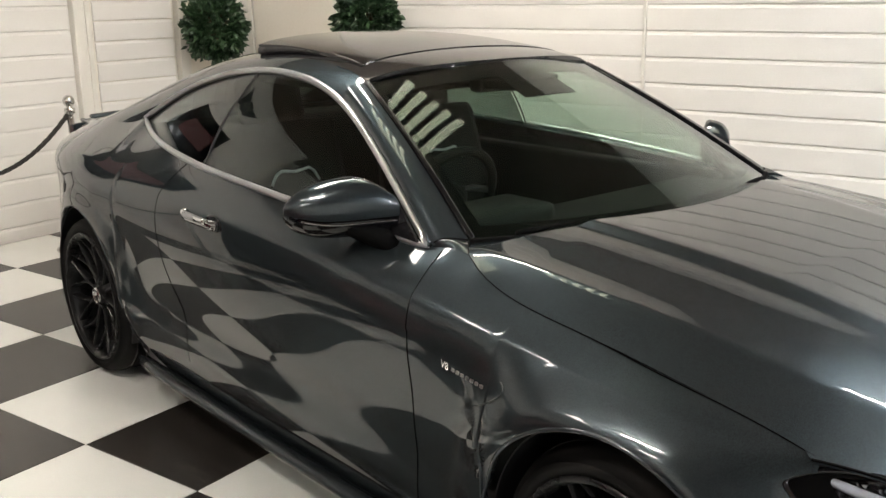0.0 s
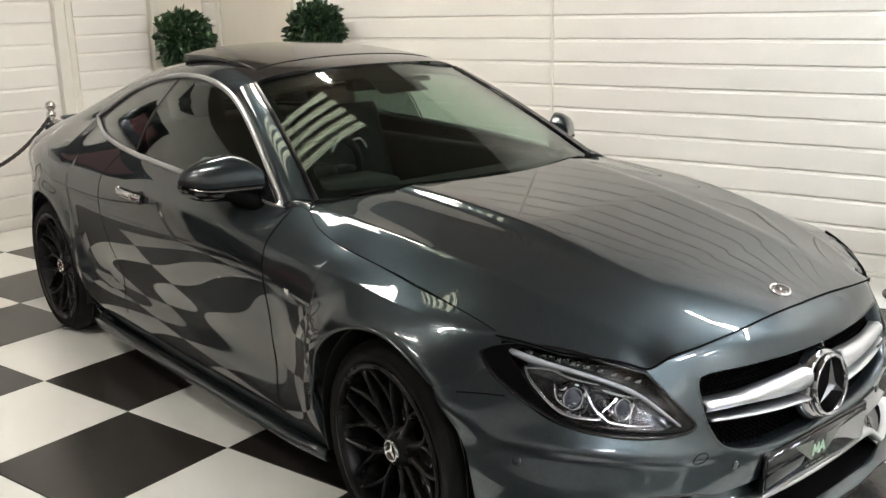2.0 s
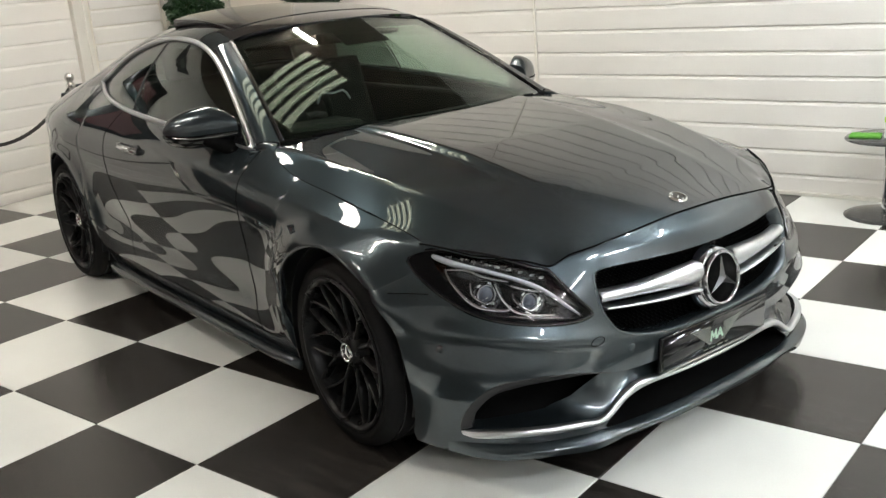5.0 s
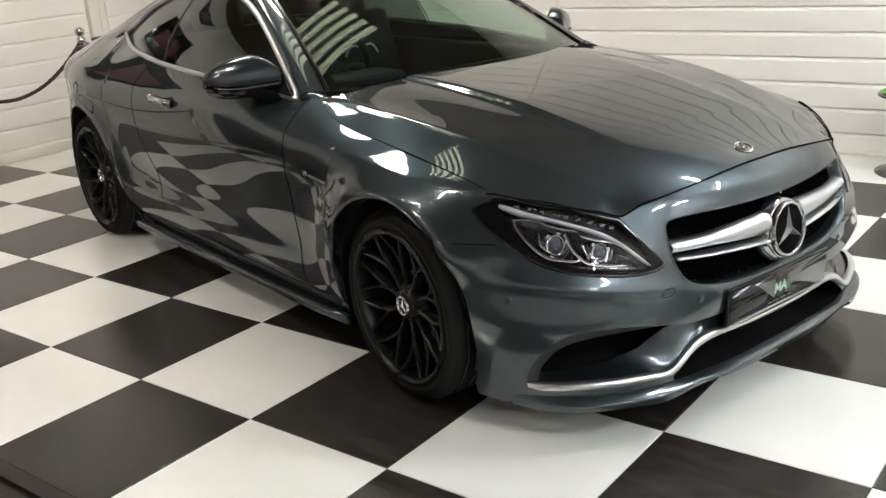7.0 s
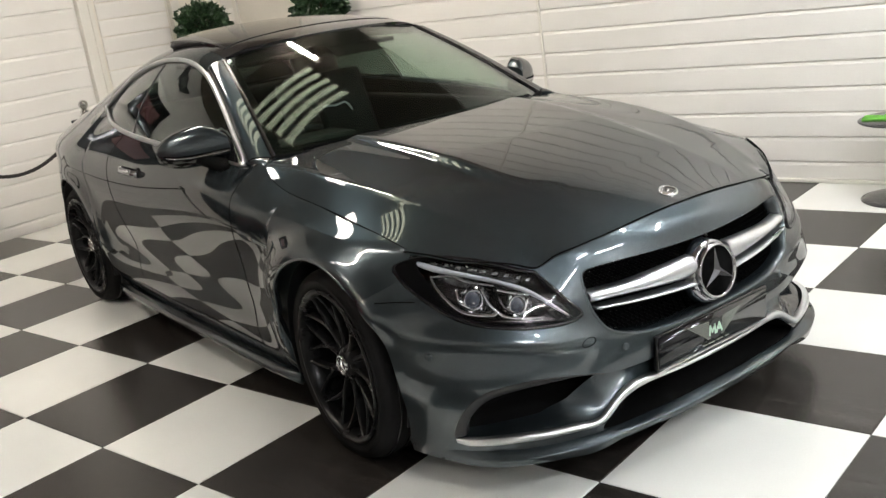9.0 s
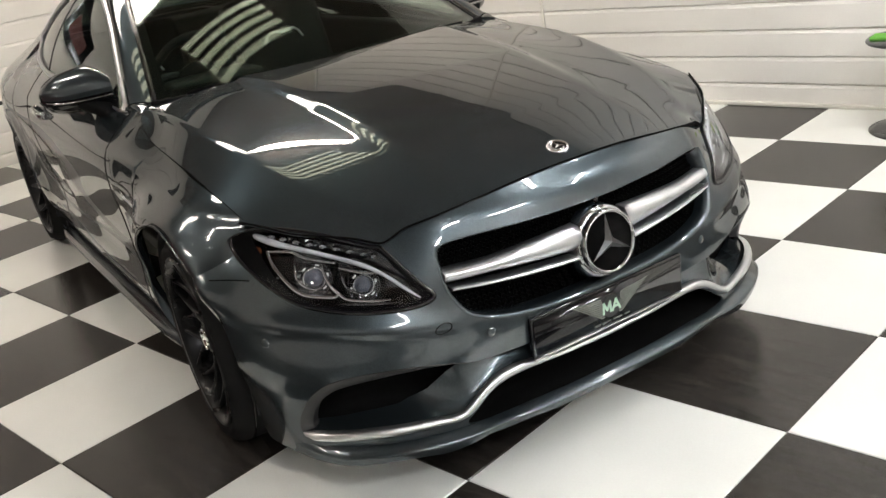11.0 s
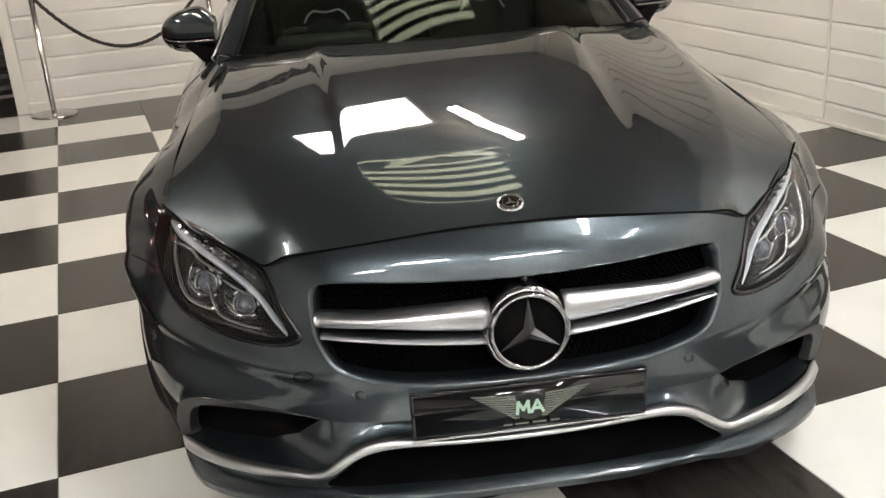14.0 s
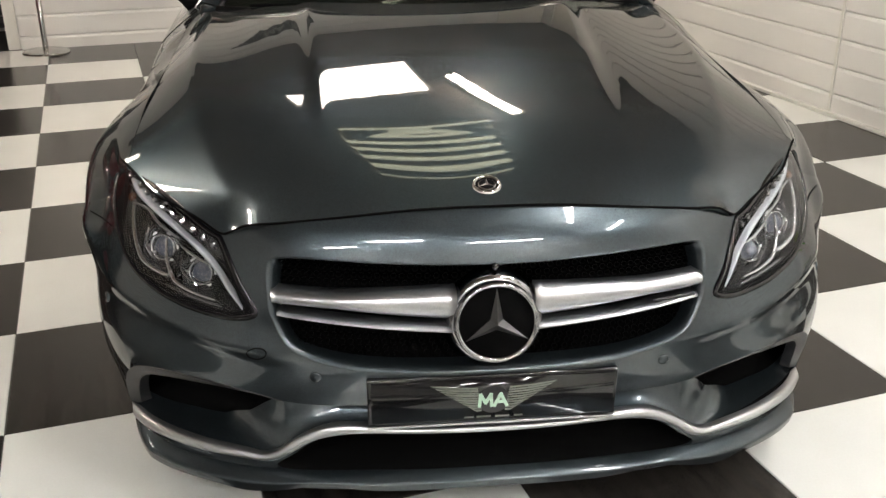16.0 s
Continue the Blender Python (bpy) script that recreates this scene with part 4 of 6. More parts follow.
    part("recess_shade", bm, GLOSS_BLACK, handle)
    bm = bmesh.new()
    c = on(flank, [(-1.850, 0.856)], side, 0.006)[0]
    bmesh.ops.create_uvsphere(bm, u_segments=16, v_segments=8, radius=1.0, matrix=Matrix.Translation(c) @ Matrix.Diagonal((0.022, 0.012, 0.017, 1)))
    part("lock_cover", bm, CHROME, handle, "chrome lock cover")

    # wing badge: two characters, then bars for small lettering
    start, end = on(flank, [(-0.515, 0.748), (-0.365, 0.720)], side, 0.0030)
    c = start
    n = Vector(on(flank, [(-0.44, 0.735)], side, 1.0)[0] - on(flank, [(-0.44, 0.735)], side, 0.0)[0]).normalized()
    along = Vector(end - start) if side < 0 else Vector(start - end)
    along = (along - n * along.dot(n)).normalized()
    badge_at = Matrix.Translation(c) @ Matrix((along, n.cross(along), n)).transposed().to_4x4()
    bm = bmesh.new()
    for k in range(7):
        box(bm, (0.026 + 0.017 * k, -0.004, -0.0015), (0.036 + 0.017 * k, 0.004, 0.002), badge_at)
    part("wing_badge", bm, SILVER, body, "small chrome letters", smooth=False)
    BADGES.append((badge_at, body))
    # wing vent crease
    line("wing_vent", on(flank, span([(-0.320, 0.756), (-0.305, 0.742), (-0.314, 0.716), (-0.345, 0.690), (-0.380, 0.668), (-0.408, 0.658)], 8), side, 0.0005), 0.0028, PAINT, body)
    # parking sensor
    for a, z in ((63.5, 0.466), (16.2, 0.406)):
        c = nose(np.array(a), np.array(z))
        n = on(nose, [(a, z)], 1, 0.003)[0]
        bm = bmesh.new()
        d = Vector((n - c)).normalized()
        d.y *= side
        lathe(bm, ((0.0, 0.003), (0.010, 0.003), (0.0125, 0.001), (0.0125, -0.002)), 20, m=Matrix.Translation((c[0], side * c[1], c[2])) @ d.to_track_quat("Z", "Y").to_matrix().to_4x4())
        part("parking_sensor", bm, PAINT, car)

# roof, glass panel, rear screen, tail
def full_roof(x, w):
    """Across from the right edge to the left one."""
    v = 1 - np.abs(w)
    p = roof(x, v)
    p[..., 1] *= np.sign(w)
    return p


def front_of(w):
    s = np.clip(np.abs(w) * 1.15, 0, 1.15)
    return -1.225 - 0.10 * np.minimum(s, 1) ** 2


def roof_grid(u, w):
    x0 = front_of(w)
    return full_roof(x0 + (-2.52 - x0) * u, w)


sheet("roof_panel", roof_grid, np.linspace(0, 1, 60), np.linspace(-0.86, 0.86, 60), ROOF_GLOSS, car, thick=0.01, label="black glass roof")
sheet("roof_front", lambda u, w: roof_grid(u, w) + np.array((0, 0, 0.003)), np.linspace(0, 0.165, 14), np.linspace(-0.86, 0.86, 60), ROOF_BLACK, car, thick=0.003, label="black glass strip ahead of the sunroof")
for a, b in ((-1, -0.855), (0.855, 1)):
    sheet("roof_rail", roof_grid, np.linspace(0, 1, 60), np.linspace(a, b, 10), PAINT, car, thick=0.01)
for a, b in ((-1, -0.74), (0.74, 1)):
    sheet("rear_pillar", lambda u, w: full_roof(-2.515 - 0.80 * u, w), np.linspace(0, 1, 40), np.linspace(a, b, 12), PAINT, car, thick=0.01)
sheet("rear_screen", lambda u, w: full_roof(-2.525 - 0.72 * u, w), np.linspace(0, 1, 30), np.linspace(-0.745, 0.745, 30), TINT, car, thick=0.004, label="dark rear glass")
sheet("boot_lid", lambda u, w: full_roof(-3.24 - 0.60 * u, w), np.linspace(0, 1, 30), np.linspace(-1, 1, 40), PAINT, car, thick=0.012, label="grey boot lid")
line("boot_spoiler", [tuple(full_roof(np.array(-3.78 + 0.10 * abs(w) ** 2), np.array(w)) + np.array((0, 0, 0.018))) for w in np.linspace(-0.95, 0.95, 30)], 0.030, PAINT, car, squash=0.012)


def tail(u, z):
    y = (0.60 - 0.12 * np.clip(z - 0.75, 0, 1)) * np.sin(u)
    x = -3.70 - 0.17 * np.cos(u) + 0.05 * (z - 0.55) ** 2
    return pts(x, y, z)


sheet("rear_bumper", tail, np.linspace(-1.35, 1.35, 40), np.linspace(0.2, 0.95, 26), PAINT, car, thick=0.012, label="grey rear bumper")

# tilted sunroof panel
def sunroof(u, w):
    p = full_roof(-1.42 - 0.66 * u, w * 0.80)
    p[..., 2] += 0.006 + 0.034 * u ** 1.3
    return p


sheet("sunroof", sunroof, np.linspace(0, 1, 24), np.linspace(-1, 1, 40), ROOF_BLACK, car, thick=0.012, label="black glass sunroof tilted open at its rear edge")
for s in (-1, 1):
    bm = bmesh.new()
    pipe(bm, [tuple(full_roof(np.array(-1.42 - 0.66 * u), np.array(s * 0.78)) + np.array((0, 0, 0.002 + 0.012 * u))) for u in np.linspace(0, 1, 14)], lambda k: 0.004 + 0.012 * k, 8)
    part("sunroof_seal", bm, SATIN_BLACK, car)

# windscreen with its black border
sheet("windscreen", windscreen, np.linspace(-0.985, 0.985, 60), np.linspace(0.0, 1.0, 50), GLASS, car, thick=0.005, label="clear raked windscreen")
for name, t0, t1 in (("screen_border", 0.0, 0.075), ("screen_border", 0.90, 1.0)):
    sheet(name, windscreen, np.linspace(-0.985, 0.985, 60), np.linspace(t0, t1, 8), DUCT, car, lift=-0.008, thick=0.003)
for s in (-1, 1):
    sheet("screen_border", windscreen, np.linspace(0.93, 0.985, 6) * s, np.linspace(0.0, 1.0, 40), DUCT, car, lift=-0.008, thick=0.003)
sheet("screen_border", windscreen, np.linspace(-0.21, 0.21, 12), np.linspace(0.74, 0.91, 8), DUCT, car, lift=-0.008, thick=0.003)
line("scuttle", [(-0.43 - 0.235 * s * s + 0.006, 0.69 * s, 0.945 - 0.008 * s * s) for s in np.linspace(-1, 1, 40)], 0.014, DUCT, car)
for x0, y0, x1, y1 in ((-0.47, -0.02, -0.60, -0.58), (-0.47, 0.10, -0.58, 0.55)):
    bm = bmesh.new()
    pipe(bm, [(x0 + (x1 - x0) * t, y0 + (y1 - y0) * t, 0.955 + 0.008 * math.sin(t * 3)) for t in np.linspace(0, 1, 10)], 0.007, 6)
    part("wiper", bm, DUCT, car)

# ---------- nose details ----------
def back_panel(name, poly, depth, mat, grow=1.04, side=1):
    """A dark wall set back behind an opening; its near-black carries the duct's shade."""
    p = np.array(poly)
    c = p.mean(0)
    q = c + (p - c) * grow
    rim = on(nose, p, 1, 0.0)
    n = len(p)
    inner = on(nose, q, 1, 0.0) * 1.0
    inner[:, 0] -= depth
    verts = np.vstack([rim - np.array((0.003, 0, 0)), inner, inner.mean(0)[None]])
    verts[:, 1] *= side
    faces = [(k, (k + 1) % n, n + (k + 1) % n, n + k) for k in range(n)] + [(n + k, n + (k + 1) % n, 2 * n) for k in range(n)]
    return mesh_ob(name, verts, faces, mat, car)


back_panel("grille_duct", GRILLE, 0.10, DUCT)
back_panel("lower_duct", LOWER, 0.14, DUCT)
mid = GRILLE.mean(0)
inner = mid + (GRILLE - mid) * np.array((0.965, 0.925))
rows = [on(nose, GRILLE, 1, 0.0015), on(nose, GRILLE * 0.75 + inner * 0.25, 1, 0.003), on(nose, GRILLE * 0.3 + inner * 0.7, 1, -0.004), on(nose, inner, 1, -0.020), on(nose, inner, 1, -0.045)]
n_ = len(GRILLE)
mesh_ob("grille_rim", np.vstack(rows), [(i * n_ + j, i * n_ + (j + 1) % n_, (i + 1) * n_ + (j + 1) % n_, (i + 1) * n_ + j) for i in range(4) for j in range(n_)], PAINT, car, "rounded grey painted grille surround")
for s in (-1, 1):
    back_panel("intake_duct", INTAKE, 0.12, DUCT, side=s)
    # gloss black bevel round the opening
    strip = [on(nose, RIM_OUT, s, 0.001), on(nose, RIM_OUT + (RIM_IN - RIM_OUT) * 0.45, s, -0.004), on(nose, RIM_IN, s, -0.016), on(nose, RIM_IN, s, -0.040)]
    n_ = len(RIM_OUT)
    mesh_ob("intake_rim", np.vstack(strip), [(i * n_ + j, i * n_ + j + 1, (i + 1) * n_ + j + 1, (i + 1) * n_ + j) for i in range(3) for j in range(n_ - 1)], SATIN_BLACK, car, thick=0.002)
    # painted scoop that rises from the blade into the duct
    aa_, tt_ = np.linspace(5.5, 62.0, 70), np.linspace(0, 1, 12)
    foot_z = BLADE_TOP(aa_) - 0.006
    head_z = np.interp(aa_, (5.5, 12, 17, 19.5, 22, 26, 32, 40, 50, 62), (0.322, 0.326, 0.332, 0.334, 0.308, 0.262, 0.228, 0.218, 0.214, 0.210))
    deep = np.interp(aa_, (5.5, 12, 17, 20, 24, 30, 40, 62), (0.050, 0.052, 0.046, 0.040, 0.060, 0.090, 0.105, 0.080))
    rows = [on(nose, np.stack([aa_, foot_z + (head_z - foot_z) * t ** 1.35], -1), s, 0.0) - np.array((1.0, 0, 0)) * (0.002 + deep * t ** 0.85)[:, None] for t in tt_]
    n_ = len(aa_)
    mesh_ob("intake_ramp", np.vstack(rows), [(i * n_ + j, i * n_ + j + 1, (i + 1) * n_ + j + 1, (i + 1) * n_ + j) for i in range(len(tt_) - 1) for j in range(n_ - 1)], PAINT, car, thick=0.003)

# mesh of the grille
bm = bmesh.new()
poly = GRILLE
for row in range(18):
    for col in range(-30, 31):
        a, z = (col + 0.5 * (row % 2)) * 1.0, 0.425 + row * 0.0145
        q = np.array([[a, z]])
        if not inside(q, GRILLE * 0.97 + GRILLE.mean(0) * 0.03)[0]:
            continue
        p = nose(np.array(a), np.array(z)) - np.array((0.045, 0, 0))
        ring = [bm.verts.new(p + np.array((0, 0.0072 * math.cos(t), 0.0072 * math.sin(t)))) for t in np.arange(6) * math.pi / 3]
        core = [bm.verts.new(p + np.array((-0.006, 0.0056 * math.cos(t), 0.0056 * math.sin(t)))) for t in np.arange(6) * math.pi / 3]
        for k in range(6):
            bm.faces.new((ring[k], ring[(k + 1) % 6], core[(k + 1) % 6], core[k]))
tagged(part("grille_mesh", bm, MESH_BLACK, car, "black honeycomb grille mesh", smooth=False), kind="stuff")

# twin silver vanes of the grille
def vane(z_in, z_out, h_in, h_out, a_out, out):
    rows = 24
    verts, faces = [], []
    prof = [(-0.030, 1.0), (0.004, 0.92), (0.014, 0.45), (0.016, 0.0), (0.010, -0.6), (-0.004, -1.0), (-0.030, -1.0)]
    for k in range(rows + 1):
        t = k / rows
        a = 3.4 + (a_out - 3.4) * t
        z = z_in + (z_out - z_in) * t 
        h = h_in + (h_out - h_in) * min(t * 1.6, 1)
        base = nose(np.array(a), np.array(z))
        for dx, dz in prof:
            verts.append((base[0] + dx - 0.012 * t, base[1], z + dz * h))
    m = len(prof)
    for k in range(rows):
        for j in range(m - 1):
            faces.append((k * m + j, k * m + j + 1, (k + 1) * m + j + 1, (k + 1) * m + j))
    faces += [tuple(range(m)), tuple(rows * m + j for j in range(m))[::-1]]
    verts = [(x, y * out, z) for x, y, z in verts]
    return mesh_ob("grille_vane", verts, faces if out > 0 else [f[::-1] for f in faces], SILVER, car, "satin silver grille vane")


for s in (-1, 1):
    vane(0.572, 0.5735, 0.034, 0.0175, 26.3, s)
    vane(0.519, 0.541, 0.0075, 0.006, 24.9, s)

# round emblem
emblem = empty("grille_emblem", pose(0.842, 0, 0.538, 0, 84, 0) @ Matrix.Scale(0.935, 4))
emblem.parent = car
bm = bmesh.new()
lathe(bm, ((0.088, -0.030), (0.0945, -0.006), (0.092, 0.006), (0.087, 0.009), (0.0815, 0.004), (0.080, -0.006)), 64)
part("emblem_ring", bm, DARK_CHROME, emblem, "chrome emblem ring")
bm = bmesh.new()
lathe(bm, ((0.112, -0.055), (0.105, -0.022), (0.096, -0.010), (0.090, -0.012)), 64)
part("emblem_collar", bm, DARK_CHROME, emblem)
bm = bmesh.new()
lathe(bm, ((0.0, 0.0), (0.0815, -0.002), (0.083, -0.010)), 64)
part("emblem_face", bm, DUCT, emblem)
bm = bmesh.new()
for k in range(3):
    a = math.pi + k * 2 * math.pi / 3
    tip = Vector((math.cos(a) * 0.080, math.sin(a) * 0.080, 0.004))
    top = bm.verts.new((0, 0, 0.016))
    l = bm.verts.new(Vector((math.cos(a + 1.05), math.sin(a + 1.05), 0)) * 0.016 + Vector((0, 0, 0.002)))
    r = bm.verts.new(Vector((math.cos(a - 1.05), math.sin(a - 1.05), 0)) * 0.016 + Vector((0, 0, 0.002)))
    t = bm.verts.new(tip)
    bm.faces.new((top, l, t))
    bm.faces.new((top, t, r))
part("emblem_spokes", bm, STAR, emblem, smooth=False)

# bonnet badge
bc = bonnet(np.array(0.672), np.array(0.0))
badge = empty("bonnet_badge", Matrix.Translation((bc[0], 0, bc[2] + 0.002)) @ Matrix.Rotation(radians(17), 4, "Y"))
badge.parent = car
bm = bmesh.new()
lathe(bm, ((0.0, 0.004), (0.018, 0.004), (0.019, 0.002), (0.025, 0.002), (0.026, 0.006), (0.029, 0.006), (0.031, 0.0)), 40)
part("badge_disc", bm, CHROME, badge, "small round chrome badge")
bm = bmesh.new()
lathe(bm, ((0.0195, 0.0035), (0.0245, 0.0035)), 40)
part("badge_band", bm, GLOSS_BLACK, badge)
bm = bmesh.new()
lathe(bm, ((0.0, 0.0045), (0.017, 0.0045)), 40)
part("badge_face", bm, GLOSS_BLACK, badge)
bm = bmesh.new()
for k in range(3):
    a = math.pi + k * 2 * math.pi / 3
    vs = [bm.verts.new(p) for p in ((0, 0, 0.0075), (math.cos(a + 1) * 0.004, math.sin(a + 1) * 0.004, 0.005), (math.cos(a) * 0.018, math.sin(a) * 0.018, 0.006), (math.cos(a - 1) * 0.004, math.sin(a - 1) * 0.004, 0.005))]
    bm.faces.new(vs)
part("badge_spokes", bm, CHROME, badge, smooth=False)

# number plate with a dealer's card
plate = empty("number_plate", pose(0.815, 0, 0.347, 0, 3, 0))
plate.parent = car
bm = bmesh.new()
box(bm, (-0.012, -0.268, -0.058), (0.004, 0.268, 0.058), bevel=0.004)
part("plate_frame", bm, GLOSS_BLACK, plate)
bm = bmesh.new()
box(bm, (0.004, -0.260, -0.050), (0.007, 0.260, 0.050))
part("plate_face", bm, GLOSS_BLACK, plate)
bm = bmesh.new()
box(bm, (0.0, -0.268, -0.066), (0.006, 0.268, -0.060), bevel=0.001)
part("plate_edge", bm, SILVER, plate)
for s in (-1, 1):
    bm = bmesh.new()
    for k in range(10):
        y0, z0 = 0.034 - 0.001 * k, 0.030 - 0.0062 * k
        y1, z1 = 0.136 - 0.0098 * k, 0.040 - 0.0070 * k
        mid = ((y0 + y1) / 2, (z0 + z1) / 2 - 0.004)
        up = [(y0, z0), (mid[0], mid[1] + 0.0026), (y1, z1), (y1 - 0.006, z1 - 0.0044), (mid[0], mid[1] - 0.0024), (y0, z0 - 0.0042)]
        vs = [bm.verts.new((0.0085, s * y, z)) for y, z in up]
        bm.faces.new(vs if s < 0 else vs[::-1])
    part("wing_print", bm, WING, plate, smooth=False)
bm = bmesh.new()
lathe(bm, ((0.0, 0.0), (0.034, 0.0)), 32, m=Matrix.Translation((0.0082, 0, -0.002)) @ Matrix.Rotation(radians(90), 4, "Y"))
part("print_disc", bm, SATIN_BLACK, plate, smooth=False)


def letters(text, size, m, mat, parent, name):
    cu = bpy.data.curves.new(name, "FONT")
    cu.body, cu.size, cu.align_x, cu.align_y, cu.extrude = text, size, "CENTER", "CENTER", 0.0008
    cu.offset = 0.0004
    tmp = bpy.data.objects.new(name, cu)
    scene.collection.objects.link(tmp)
    me = bpy.data.meshes.new_from_object(tmp.evaluated_get(bpy.context.evaluated_depsgraph_get()))
    bpy.data.objects.remove(tmp)
    me.materials.clear()
    me.materials.append(mat)
    ob = new(name, me)
    ob.parent = parent
    ob.matrix_basis = m
    return ob


for at, body in BADGES:
    letters("V8", 0.026, at, CHROME, body, "wing_letters")


def monogram(size, m, mat, parent, name):
    """A zigzag and a chevron of flat bars."""
    bm = bmesh.new()
    for path in (((-0.86, -0.42), (-0.80, 0.42), (-0.48, -0.20), (-0.16, 0.42), (-0.10, -0.42)), ((0.06, -0.42), (0.44, 0.42), (0.82, -0.42)), ((0.22, -0.14), (0.66, -0.14))):
        for (x0, y0), (x1, y1) in zip(path, path[1:]):
            d = math.hypot(x1 - x0, y1 - y0) * size / 2
            turn = Matrix.Translation(((x0 + x1) * size / 2, (y0 + y1) * size / 2, 0)) @ Matrix.Rotation(math.atan2(y1 - y0, x1 - x0), 4, "Z")
            box(bm, (-d - 0.07 * size, -0.10 * size, 0), (d + 0.07 * size, 0.10 * size, 0.0012), turn)
    ob = part(name, bm, mat, parent, smooth=False)
    ob.matrix_basis = m
    return ob


UPRIGHT = Matrix(((0, 0, 1), (1, 0, 0), (0, 1, 0))).to_4x4()
monogram(0.035, Matrix.Translation((0.0090, 0, -0.002)) @ UPRIGHT, MINT, plate, "dealer_emblem")
bm = bmesh.new()
for k, (y, w) in enumerate(((-0.052, 0.020), (-0.020, 0.030), (0.020, 0.030), (0.055, 0.018))):
    box(bm, (0.007, y - w / 2, -0.047), (0.0082, y + w / 2, -0.043))
part("small_print", bm, WING, plate, smooth=False)

# round tow-eye cover, camera dot and a dark name bar on the lower vane
ring = [(25.7 + 1.45 * math.cos(t), 0.455 + 0.0135 * math.sin(t)) for t in np.linspace(0, 2 * math.pi, 28, endpoint=False)]
line("tow_eye_cover", on(nose, ring, -1, 0.0005), 0.0012, DUCT, car, closed=True)
line("vane_bar", on(nose, [(a, 0.552) for a in np.linspace(17.7, 23.9, 8)], 1, 0.012), 0.004, SATIN_BLACK, car)
bm = bmesh.new()
bmesh.ops.create_uvsphere(bm, u_segments=14, v_segments=8, radius=0.008, matrix=Matrix.Translation(on(nose, [(0.0, 0.648)], 1, -0.002)[0]))
part("nose_camera", bm, GLOSS_BLACK, car)

# lower blade and splitter
for s in (-1, 1):
    ba = np.linspace(63.2, 0.0, 110)
    up, low = BLADE_TOP(ba), BLADE_LOW(ba)
    ends = np.clip((63.6 - ba) / 4, 0.15, 1)
    section = ((1.0, -0.010), (1.0, 0.006), (0.86, 0.0105), (0.5, 0.0135), (0.14, 0.0125), (0.0, 0.008), (0.0, -0.010))
    rows = [on(nose, np.stack([ba, low + (up - low) * h], -1), s, 0.0) + (on(nose, np.stack([ba, low + (up - low) * h], -1), s, 1.0) - on(nose, np.stack([ba, low + (up - low) * h], -1), s, 0.0)) * (d * ends)[:, None] for h, d in section]
    n_ = len(ba)
    mesh_ob("bumper_blade", np.vstack(rows), [(i * n_ + j, i * n_ + j + 1, (i + 1) * n_ + j + 1, (i + 1) * n_ + j)[::s] for i in range(len(section) - 1) for j in range(n_ - 1)], BRUSHED, car, "satin silver lower bumper blade")


def splitter(a, t):
    a0 = a * 1.0
    low = 0.122 + 0.018 * np.exp(-((np.abs(a0) - 15) / 5.0) ** 2) - 0.012 * np.exp(-((np.abs(a0) - 27) / 6.0) ** 2) - 0.012 * np.clip((np.abs(a0) - 30) / 30, 0, 1)
    p = nose(a0, np.full(np.shape(a0), 0.15))
    ahead = np.array((0.045, 0.02, 0.0))
    fade = np.clip((68 - np.abs(a0)) / 16, 0, 1)
    q = np.array(p)
    out = np.sin(0.5 * np.pi * np.clip(t / 0.42, 0, 1)) * (1 - 0.4 * np.clip(t - 0.3, 0, 1) ** 1.5)
    q[..., 0] += fade * ahead[0] * 0.7 * out * np.cos(np.radians(a0)) ** 0.5
    q[..., 1] *= 1 + fade * 0.03 * out
    q[..., 2] = 0.165 + (low - 0.165) * t
    q[..., 0] -= np.where(t > 0.85, (t - 0.85) * 0.6, 0)
    return q


sheet("front_splitter", splitter, np.linspace(-69, 69, 90), np.linspace(0, 1.1, 24), PAINT, car, thick=0.008, label="grey front splitter lip")

